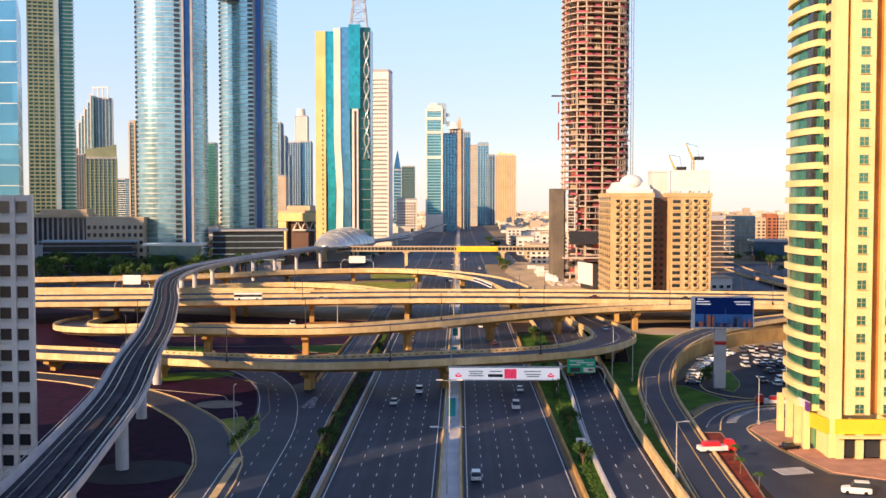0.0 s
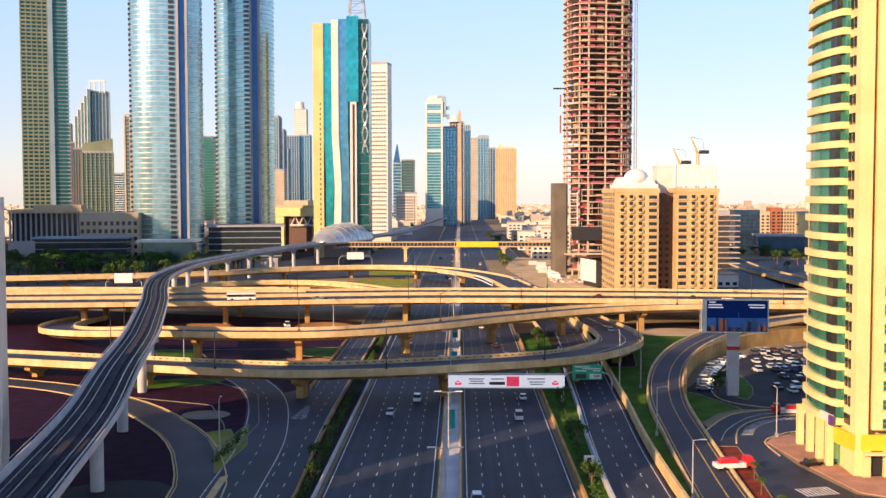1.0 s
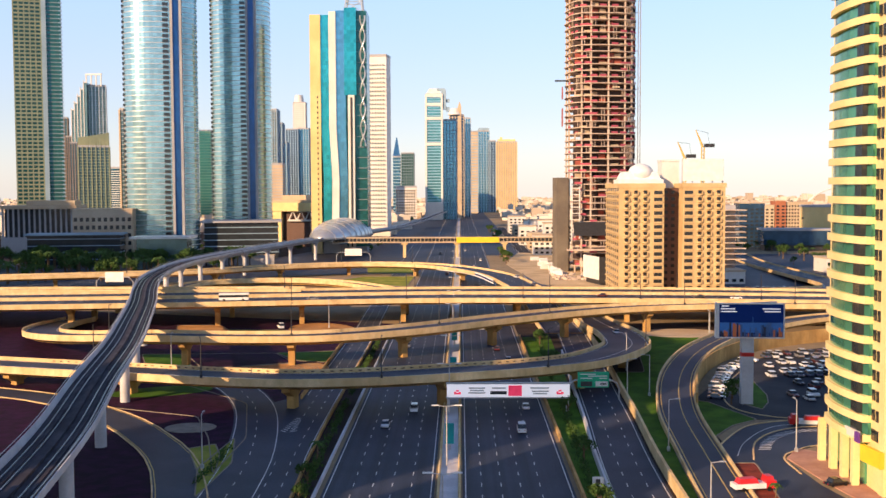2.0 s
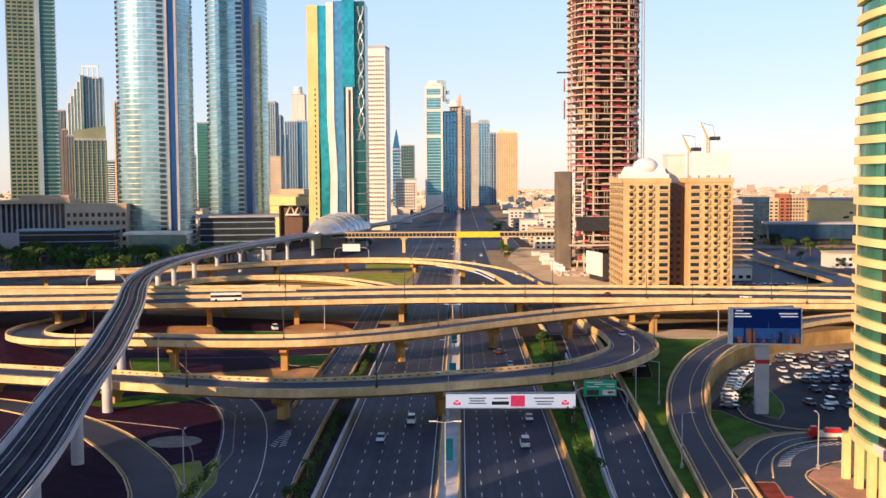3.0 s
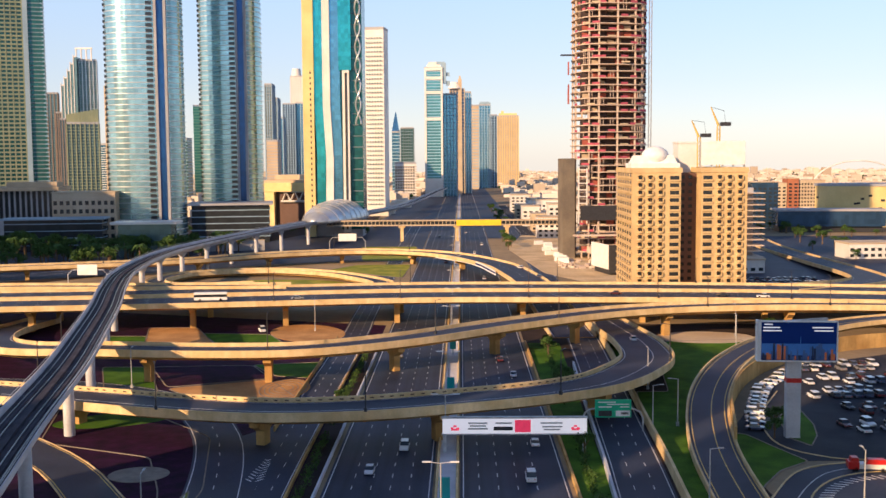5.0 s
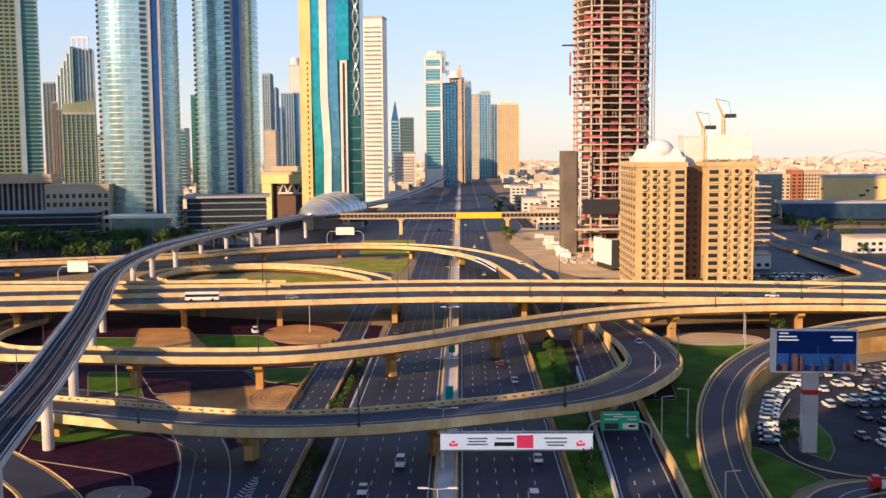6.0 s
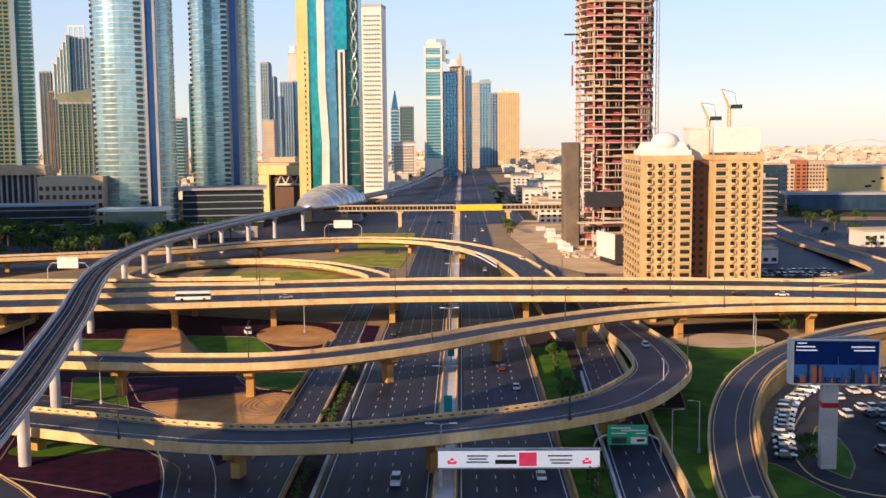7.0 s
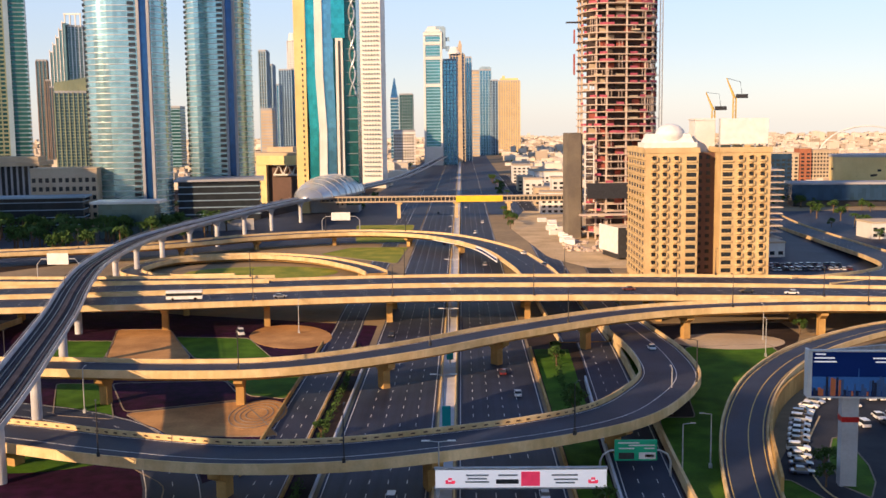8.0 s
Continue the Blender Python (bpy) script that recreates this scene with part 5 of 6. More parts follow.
patch("ring_apron", [(-250, 606), (-160, 660), (-113, 697), (-60, 716), (-80, 716), (-84, 1000), (-120, 1000), (-150, 860), (-170, 700)], ASPHALT, "asphalt streets behind the ring ramp", -0.018, False, "road")
road("road_left_background", [(-330, 560), (-240, 640), (-190, 720), (-170, 860)], 14, "asphalt street at the foot of the towers", (0,), ASPHALT)
for i in range(9):
    tagged(part("crossing_stripe", boxes([(62.5 + 0.75 * i, 205 + 0.2 * i, 0.013, 0.42, 5, 0.02, 10)]), LINE_WHITE), "white painted crossing stripe on asphalt", "road marking", kind="structure")


# ---- plants ----
def leaves(bm, rng, centre, radius, count, size, flat=1.0):
    """Many small leaf blades scattered through a rounded, uneven volume."""
    c = Vector(centre)
    for _ in range(count):
        d = Vector((rng.gauss(0, 1), rng.gauss(0, 1), rng.gauss(0, 1) * flat))
        d = d.normalized() * radius * rng.uniform(0.35, 1.0) * (0.75 + 0.35 * noise.noise(d * 1.7 + c * 0.3))
        n = Vector((rng.uniform(-1, 1), rng.uniform(-1, 1), rng.uniform(-0.3, 1))).normalized()
        u = n.orthogonal().normalized() * size * rng.uniform(0.6, 1.3)
        w = n.cross(u).normalized() * size * rng.uniform(0.4, 0.9)
        p = c + d
        bm.faces.new([bm.verts.new(q) for q in (p - u, p - w * 0.8, p + u, p + w)])


def tree(h, seed, label):
    rng = random.Random(seed)
    ob = thing("tree", label, "tree", group="trees")
    bm = bmesh.new()
    tube(bm, [(0, 0, -0.2), (0.1, 0.05, h * 0.3), (0.05, 0.1, h * 0.6)], 0.05 * h, 7, 0.02 * h)
    tips = []
    for k in range(5):
        a = k * 1.26 + rng.random()
        tip = (h * 0.28 * math.cos(a), h * 0.28 * math.sin(a), h * rng.uniform(0.55, 0.85))
        tube(bm, [(0.05, 0.05, h * rng.uniform(0.3, 0.5)), tip], 0.018 * h, 5, 0.006 * h)
        tips.append(tip)
    part("trunk", bm, BARK, ob, "brown branching trunk")
    bm = bmesh.new()
    for tip in tips + [(0, 0, h * 0.85)]:
        leaves(bm, rng, tip, h * rng.uniform(0.2, 0.28), 70, 0.055 * h, 0.8)
    part("crown", bm, LEAF, ob, "uneven green leafy crown")
    return ob


def palm(h, seed, label="date palm with arching green fronds"):
    rng = random.Random(seed)
    ob = thing("palm_tree", label, "palm tree", group="palm trees")
    bm = bmesh.new()
    tube(bm, [(0, 0, -0.2), (0.1, 0, h * 0.5), (0.15, 0.1, h)], 0.28, 7, 0.2)
    part("trunk", bm, BARK, ob, "rough brown palm trunk")
    bm = bmesh.new()
    for k in range(16):
        a, rise = k * 2.4, rng.uniform(0.2, 1.4)
        ca, sa = math.cos(a), math.sin(a)
        prev = None
        for i in range(6):
            s = i / 5
            r, z = 2.9 * s, h + rise * math.sin(s * 2.0) - 1.9 * s * s
            w = 0.5 * math.sin(math.pi * min(1, s + 0.12)) + 0.05
            cur = [bm.verts.new((r * ca - w * sa, r * sa + w * ca, z - 0.15)), bm.verts.new((r * ca, r * sa, z)), bm.verts.new((r * ca + w * sa, r * sa - w * ca, z - 0.15))]
            if prev:
                bm.faces.new((prev[0], cur[0], cur[1], prev[1]))
                bm.faces.new((prev[1], cur[1], cur[2], prev[2]))
            prev = cur
    part("fronds", bm, LEAF, ob, "arching fronds")
    return ob


rng = random.Random(11)
kinds = [tree(7, 1, "leafy green street tree"), tree(9, 2, "leafy green street tree"), palm(7, 3)]
spots = [(24.6, 207), (25.5, 240), (27, 286), (27.2, 296), (28, 345), (29, 360), (28.5, 398), (29.5, 412), (-29, 330), (-28.5, 240), (-28, 212), (-28, 222)]
spots += [(34 + rng.uniform(-3, 3), 790 + 12 * i) for i in range(8)] + [(40 + rng.uniform(-4, 4), 1020 + 25 * i) for i in range(14)]
spots += [(rng.uniform(-330, -190), rng.uniform(640, 790)) for _ in range(120)]
spots += [(rng.uniform(-235, -150), rng.uniform(700, 790)) for _ in range(22)]
spots += [(rng.uniform(190, 330), rng.uniform(880, 1000)) for _ in range(30)] + [(rng.uniform(225, 330), rng.uniform(600, 840)) for _ in range(26)]
spots += [(72, 305), (70, 298), (110, 440), (118, 445)]
used = set()
for x, y in spots:
    k = rng.randrange(3)
    m = pose(x, y, 0, 0, 0, rng.uniform(0, 360)) @ Matrix.Scale((rng.uniform(1.2, 1.9) if x < -150 else rng.uniform(0.75, 1.25)) if y > 600 else rng.uniform(0.5, 0.75), 4)
    if k in used:
        o = copy_thing(kinds[k], m)
        o.scale = m.to_scale()
    else:
        used.add(k)
        kinds[k].matrix_world = m
for x, y in ((54.5, 203), (56.3, 214), (55, 192)):
    copy_thing(kinds[2], pose(x, y, 0)).scale = (0.45, 0.45, 0.45)


def hedge(name, pts, radius, label, per=26, size=0.28):
    rng = random.Random(len(pts) * 7 + int(pts[0][1]))
    bm = bmesh.new()
    for p in smooth_path(pts, radius * 1.3):
        leaves(bm, rng, (p.x + rng.uniform(-0.5, 0.5), p.y, radius * 0.6), radius * rng.uniform(0.7, 1.15), per, size)
    return tagged(part(name, bm, LEAF), label, "hedge", kind="stuff")


hedge("hedge", [(24.6, 150), (25.2, 240), (27, 300)], 1.3, "uneven green shrubs beside the motorway")
hedge("hedge", [(27, 330), (29, 420)], 1.6, "uneven green shrubs beside the motorway")
hedge("hedge", [(-27.6, 150), (-28.4, 240), (-28.9, 300)], 1.4, "uneven green shrubs beside the motorway")
hedge("hedge", [(-28.9, 310), (-28.9, 420)], 1.4, "uneven green shrubs beside the motorway")
hedge("hedge", [(-49, 225), (-49, 250)], 1.3, "yellow-green shrubs beside the loop road")


# ---- vehicles ----
PAINT = by_object("car_paint", [(0.75, 0.75, 0.74), (0.78, 0.78, 0.77), (0.7, 0.7, 0.7), (0.42, 0.43, 0.45), (0.72, 0.7, 0.66), (0.03, 0.03, 0.035), (0.76, 0.76, 0.76), (0.08, 0.1, 0.16), (0.1, 0.02, 0.02), (0.2, 0.2, 0.21)], 0.3, 0.0, 0.6)
TYRE = BLACK
HEAD = material("lamp_lens", (0.8, 0.8, 0.78), 0.2)
TAIL = material("tail_lens", (0.5, 0.02, 0.02), 0.3)


def loft(bm, rings):
    """A closed skin through rings of equal point number."""
    rings = [[bm.verts.new(p) for p in r] for r in rings]
    n = len(rings[0])
    for a, b in zip(rings, rings[1:]):
        for k in range(n):
            bm.faces.new((a[k], a[(k + 1) % n], b[(k + 1) % n], b[k]))
    bm.faces.new(rings[0][::-1])
    bm.faces.new(rings[-1])


def car(name, length, width, height, label, paint, category="car", boxy=0.0):
    ob = thing(name, label, category)
    w, l, h = width / 2, length / 2, height
    bm = bmesh.new()
    sec = lambda y, z0, z1, k: [(-w * k, y, z0), (w * k, y, z0), (w * k, y, z1 * 0.8), (w * k * 0.93, y, z1), (-w * k * 0.93, y, z1), (-w * k, y, z1 * 0.8)]
    b = h * 0.56
    loft(bm, [sec(-l, 0.35, b * 0.8, 0.86), sec(-l * 0.9, 0.25, b * 0.95, 0.97), sec(-l * 0.4, 0.22, b, 1), sec(l * 0.45, 0.22, b, 1), sec(l * 0.88, 0.25, b * 0.88, 0.97), sec(l, 0.35, b * 0.7, 0.84)])
    rear = -l * (0.62 + 0.3 * boxy)
    box(bm, 0, (rear + 0.25 + l * 0.15) / 2, h * 0.93, w * 1.58, l * 0.15 - rear - 0.3, h * 0.07)
    part("body", bm, paint, ob, "glossy painted body and roof")
    bm = bmesh.new()
    cab = lambda y0, y1, z, k: [(-w * k, y0, z), (w * k, y0, z), (w * k, y1, z), (-w * k, y1, z)]
    loft(bm, [cab(rear - 0.1, l * 0.42, b * 0.97, 0.92), cab(rear + 0.25, l * 0.15, h * 0.94, 0.8)])
    part("cabin", bm, DARK_GLASS, ob, "dark windows")
    for sx in (-1, 1):
        for y in (-l * 0.6, l * 0.62):
            bm = bmesh.new()
            tube(bm, [(sx * (w - 0.22), y, 0.33), (sx * (w + 0.01), y, 0.33)], 0.33, 10)
            part("wheel", bm, TYRE, ob)
        part("headlight", boxes([(sx * w * 0.6, l * 0.97, b * 0.55, 0.4, 0.12, 0.18)]), HEAD, ob)
        part("tail_light", boxes([(sx * w * 0.62, -l * 0.99, b * 0.6, 0.22, 0.08, 0.14)]), TAIL, ob)
    return ob


saloon = car("car", 4.7, 1.85, 1.48, "parked saloon car in the open car park", PAINT)
suv = car("car", 4.9, 1.98, 1.85, "parked sport utility car in the open car park", PAINT, boxy=1.0)
tagged(saloon, group="parked cars"), tagged(suv, group="parked cars")
rng = random.Random(5)
first = [saloon, suv]


def park(x, y, turn):
    src = first[rng.random() < 0.45]
    m = pose(x, y, 0.02, 0, 0, turn + rng.uniform(-3, 3))
    if src in placed:
        return copy_thing(src, m)
    placed.add(src)
    src.matrix_world = m
    return src


placed = set()
# a row along the foot of the ramp wall
row = smooth_path([(65.5, 306, 0), (71, 326, 0), (80, 350, 0), (91, 366, 0)], 4.2)
for p, s in zip(row, sides(row)):
    park(p.x + s.x * 2.5, p.y + s.y * 2.5, math.degrees(math.atan2(s.y, s.x)) - 90)
for line_ in range(5):
    x0, y0 = 86 + 7 * (line_ % 2), 303 + 17 * line_
    for side in (0, 1):
        for i in range(20):
            x = x0 + 2.8 * i + 3 * side
            y = y0 + 5.6 * side + 0.22 * i
            if rng.random() < 0.5 and x > 82 + 0.28 * max(0, y - 330) + 6 * (y > 345):
                park(x, y, 5 + 180 * side)
for i in range(34):
    park(132 + 2.9 * (i % 17) + rng.uniform(-.3, .3), 585 + 14 * (i // 17), 0)
MOVING = [(16, 366, 0), (13, 611, 0), (17, 293, 0), (3.2, 199, 0), (13, 389, 0), (9, 442, 0), (-17, 273, 180), (-11, 290, 180), (-18, 396, 180), (-21, 442, 180), (-8, 700, 180), (10, 760, 0), (16, 830, 0), (-16, 905, 180), (5, 960, 0)]
for x, y, t in MOVING:
    o = park(x, y, t)
    o["label"], o["group"] = "car driving on the dark asphalt motorway", "driving cars"
for x, y, z, t in ((38, 565, 6.0, 12), (31, 600, 6.8, 24), (99, 463, 9.97, 86), (113, 459, 9.97, 85), (60, 470, 9.97, 88), (-60, 460, 9.97, -84), (55.5, 400, 4.3, 2)):
    o = copy_thing(saloon, pose(x, y, z, 0, 0, t))
    o["label"], o["group"] = "car driving on the raised flyover", "driving cars"
DARKPAINT = material("black_car_paint", (0.015, 0.016, 0.02), 0.25)
blk = car("car", 4.7, 1.85, 1.5, "black saloon car beside the brick pavement", DARKPAINT)
blk.matrix_world = pose(70.5, 224, 0.15, 0, 0, -70)
van = car("van", 5.2, 2.0, 2.3, "white van parked beside the brick pavement", WHITE, "van", 1.0)
van.matrix_world = pose(72, 190, 0.02, 0, 0, 75)
v2 = copy_thing(van, pose(-71, 446, 0.1, 0, 0, 20))
v2["label"] = "white van parked under the wide flyover"
v3 = copy_thing(van, pose(14.5, 268, 0.02))
v3["label"] = "white van driving on the motorway"


def bus():
    ob = thing("bus", "white bus with dark windows on the wide flyover", "bus")
    part("body", boxes([(0, 0, 0.4, 2.5, 12, 1.1), (0, 0, 2.5, 2.5, 12, 0.7)]), WHITE, ob, "white body")
    part("windows", boxes([(0, 0, 1.5, 2.44, 11.9, 1.0)]), DARK_GLASS, ob, "dark window band")
    for sx in (-1, 1):
        for y in (-3.8, 3.8):
            bm = bmesh.new()
            tube(bm, [(sx * 1.0, y, 0.5), (sx * 1.27, y, 0.5)], 0.5, 12)
            part("wheel", bm, TYRE, ob)
    return ob


bus().matrix_world = pose(-92, 457, 9.97, 0, 0, -84)
REDPAINT = material("red_paint", (0.6, 0.02, 0.02), 0.35, second=(0.5, 0.015, 0.015), scale=0.4, fine=0.02)
trk = thing("tow_truck", "red and white recovery truck beside the flowerbed", "truck")
part("bed", boxes([(0, -1.2, 0.6, 2.4, 6.0, 0.9)]), WHITE, trk, "white flat bed")
part("cab", boxes([(0, 2.8, 0.5, 2.4, 2.0, 1.4), (0, 2.6, 1.9, 2.2, 1.5, 0.8, 0, 0.85)]), REDPAINT, trk, "red cab")
part("load", boxes([(0, -1.5, 1.5, 2.0, 4.0, 0.9, 0, 0.8)]), REDPAINT, trk, "red load")
for sx in (-1, 1):
    for y in (-2.6, 2.4):
        bm = bmesh.new()
        tube(bm, [(sx * 0.9, y, 0.45), (sx * 1.2, y, 0.45)], 0.45, 12)
        part("wheel", bm, TYRE, trk)
trk.matrix_world = pose(54.5, 221, 0.08, 0, 0, -80)
copy_thing(trk, pose(81, 273.6, 0.05, 0, 0, 82))["label"] = "red and white recovery truck on the curved street"

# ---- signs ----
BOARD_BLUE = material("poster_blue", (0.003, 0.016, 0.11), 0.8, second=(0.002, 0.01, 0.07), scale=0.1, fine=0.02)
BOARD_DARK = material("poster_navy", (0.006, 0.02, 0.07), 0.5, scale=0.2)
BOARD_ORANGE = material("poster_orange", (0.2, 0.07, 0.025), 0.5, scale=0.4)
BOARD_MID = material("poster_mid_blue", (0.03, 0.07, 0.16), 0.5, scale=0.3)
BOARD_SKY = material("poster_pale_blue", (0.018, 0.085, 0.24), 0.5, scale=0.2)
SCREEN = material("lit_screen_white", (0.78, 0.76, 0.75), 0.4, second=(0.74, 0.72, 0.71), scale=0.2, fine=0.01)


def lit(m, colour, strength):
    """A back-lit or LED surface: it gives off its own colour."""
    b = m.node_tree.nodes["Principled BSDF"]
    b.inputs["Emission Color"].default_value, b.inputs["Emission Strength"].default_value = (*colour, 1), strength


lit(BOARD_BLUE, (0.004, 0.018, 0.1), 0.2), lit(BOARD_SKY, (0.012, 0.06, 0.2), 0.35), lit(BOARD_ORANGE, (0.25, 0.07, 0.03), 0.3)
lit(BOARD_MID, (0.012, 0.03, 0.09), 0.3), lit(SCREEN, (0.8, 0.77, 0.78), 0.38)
bb = thing("billboard", "large blue billboard with a skyline picture on a concrete pole", "billboard")
bb.matrix_world = pose(74.0, 298.4, 0, 0, 0, -4)
part("pole", boxes([(0, 0.6, -0.3, 3.0, 2.4, 18.4)]), CONCRETE_GREY, bb, "square grey concrete pole")
part("band", boxes([(0, 0.6, 12.4, 3.15, 2.55, 1.0)]), REDPAINT, bb, "red band")
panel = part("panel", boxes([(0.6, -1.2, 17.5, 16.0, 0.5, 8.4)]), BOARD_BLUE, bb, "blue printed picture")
part("panel", boxes([(1.6, 2.8, 17.5, 15.0, 0.5, 8.4, 24)]), METAL_GREY, bb, "grey rear panel")
fr = boxes([(0.6, -1.25, 17.2, 16.4, 0.7, 0.3), (0.6, -1.25, 25.9, 16.4, 0.7, 0.3), (-7.55, -1.25, 17.2, 0.3, 0.7, 9.0), (8.75, -1.25, 17.2, 0.3, 0.7, 9.0), (-7.9, -0.2, 17.2, 0.5, 2.4, 8.9)])
part("frame", fr, WHITE, bb, "white frame")
rng = random.Random(9)
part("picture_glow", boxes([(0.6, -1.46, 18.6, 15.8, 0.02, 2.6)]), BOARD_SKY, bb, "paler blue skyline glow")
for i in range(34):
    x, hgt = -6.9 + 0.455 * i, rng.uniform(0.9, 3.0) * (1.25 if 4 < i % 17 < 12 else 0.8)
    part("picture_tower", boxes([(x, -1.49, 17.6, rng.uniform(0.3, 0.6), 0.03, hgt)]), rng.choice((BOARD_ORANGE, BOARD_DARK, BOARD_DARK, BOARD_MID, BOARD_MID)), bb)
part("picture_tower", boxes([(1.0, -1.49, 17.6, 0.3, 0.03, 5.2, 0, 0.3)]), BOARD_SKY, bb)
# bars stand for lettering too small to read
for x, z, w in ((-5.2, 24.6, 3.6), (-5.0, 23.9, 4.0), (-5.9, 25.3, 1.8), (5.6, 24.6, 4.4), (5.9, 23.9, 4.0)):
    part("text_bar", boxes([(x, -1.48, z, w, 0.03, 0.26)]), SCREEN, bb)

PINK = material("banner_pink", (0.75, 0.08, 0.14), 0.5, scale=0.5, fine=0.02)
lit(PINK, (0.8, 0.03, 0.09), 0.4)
gantry = thing("banner_gantry", "long white advertising banner on a gantry over the carriageway", "gantry")
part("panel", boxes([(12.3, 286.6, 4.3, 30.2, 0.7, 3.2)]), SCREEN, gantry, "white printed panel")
part("frame", boxes([(12.3, 286.7, 7.5, 30.6, 0.9, 0.35), (12.3, 286.7, 4.0, 30.6, 0.9, 0.3)]), METAL_GREY, gantry, "grey steel frame")
for x in (-2.4, 26.9):
    part("post", boxes([(x, 287.0, 0, 0.7, 0.7, 7.6)]), METAL_GREY, gantry, "grey steel post")
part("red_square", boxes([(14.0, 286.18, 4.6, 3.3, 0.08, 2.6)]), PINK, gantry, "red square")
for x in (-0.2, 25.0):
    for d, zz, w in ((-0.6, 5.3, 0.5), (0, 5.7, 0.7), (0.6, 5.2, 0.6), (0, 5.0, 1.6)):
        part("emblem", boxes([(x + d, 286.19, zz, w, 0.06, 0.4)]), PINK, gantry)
for x, z, w, m in ((4.6, 6.4, 4.0, METAL_GREY), (4.6, 5.8, 3.4, METAL_GREY), (4.6, 5.2, 4.2, METAL_GREY), (10.0, 6.4, 3.4, METAL_GREY), (9.9, 5.0, 4.0, METAL_DARK), (20.0, 6.4, 4.6, METAL_GREY), (20.2, 5.6, 4.2, METAL_GREY), (20.1, 5.0, 3.4, METAL_GREY)):
    part("text_bar", boxes([(x, 286.19, z, w, 0.06, 0.32 if m is METAL_GREY else 0.8)]), m, gantry)

SIGN_GREEN = material("sign_green", (0.0, 0.46, 0.24), 0.45, second=(0.0, 0.38, 0.2), scale=0.3, fine=0.02)
TEAL = material("sign_teal", (0.0, 0.34, 0.33), 0.4, second=(0.0, 0.28, 0.28), scale=0.3, fine=0.02)
gs = thing("road_sign", "green overhead direction sign above the service road", "road sign")
part("panel", boxes([(35.4, 304, 3.3, 8.2, 0.3, 4.1)]), SIGN_GREEN, gs, "green sign panel")
for x, z, w, h_, m in ((34.0, 6.7, 4.0, 0.25, WHITE), (36.5, 6.2, 5.0, 0.25, WHITE), (33.6, 5.6, 3.0, 0.25, WHITE), (38.0, 5.6, 2.0, 0.25, WHITE), (33.6, 3.6, 3.0, 1.3, METAL_DARK), (37.6, 3.6, 3.2, 1.3, WHITE), (38.0, 4.0, 1.6, 0.5, METAL_DARK)):
    part("text_bar", boxes([(x, 303.82, z, w, 0.05, h_)]), m, gs)
bm = bmesh.new()
tube(bm, [(28.6, 304.3, 0), (28.6, 304.3, 3.0), (29.2, 304.3, 4.4), (30.6, 304.3, 5.2), (40, 304.3, 5.2), (41.6, 304.3, 4.4), (42.2, 304.3, 3.0), (42.2, 304.3, 0)], 0.22, 8)
part("arch_frame", bm, METAL_GREY, gs, "curved steel frame")
for x, y, z0 in ((-1.8, 251, 0.8), (-1.5, 330, 2.2), (-1.5, 398, 1.5)):
    ob = thing("median_sign", "teal illuminated advertising panel on the median", "sign", group="median advertising panels")
    part("panel", boxes([(x, y, z0 + 0.6, 1.9, 0.5, 4.4)]), TEAL, ob, "teal panel")
    part("post", boxes([(x, y, 0.1, 0.5, 0.3, z0 + 0.6)]), METAL_GREY, ob)
ob = thing("road_sign", "small white road sign on a post", "road sign")
part("panel", boxes([(24.8, 213, 2.6, 2.0, 0.15, 2.2)]), WHITE, ob)
part("text_bar", boxes([(24.8, 212.9, 3.5, 0.8, 0.05, 0.9)]), METAL_DARK, ob)
part("post", boxes([(24.8, 213.15, 0, 0.15, 0.15, 4.6)]), METAL_GREY, ob)
for x, y, z, w in ((-75, 772, 8, 12), (-177, 566, 8.2, 9.5)):
    ob = thing("road_sign", "blank white back of an overhead road sign", "road sign")
    part("panel", boxes([(x, y, z, w, 0.4, 5)]), WHITE, ob)
    bm = bmesh.new()
    tube(bm, [(x - w, y + 0.4, 0), (x - w, y + 0.4, z), (x - w + 2, y + 0.4, z + 2.4), (x + w - 2, y + 0.4, z + 2.4), (x + w, y + 0.4, z), (x + w, y + 0.4, 0)], 0.25, 6)
    part("arch_frame", bm, METAL_GREY, ob)
ob = thing("parapet_banner", "long white banner along the ring flyover parapet", "banner")
bp = smooth_path([(-14, 674.5, 7.9), (2, 646, 7.9), (11, 618, 7.9), (18, 585, 7.2)], 4)
part("cloth", sweep(bp, block(-0.1, 0.1, -2.4, 0)), WHITE, ob, "white banner cloth")
part("text_bar", sweep(bp, block(0.11, 0.16, -1.7, -0.8)), BOARD_BLUE, ob)
ob = thing("hoarding", "blank white hoarding with a black side by the hotel", "billboard")
part("panel", boxes([(76.5, 640, 3, 0.6, 26, 13, 13)]), WHITE, ob, "blank white face")
part("frame", boxes([(82.6, 627.2, 1, 6.4, 1, 15), (79.6, 640, 0, 4, 24, 3, 13)]), METAL_DARK, ob, "black frame")


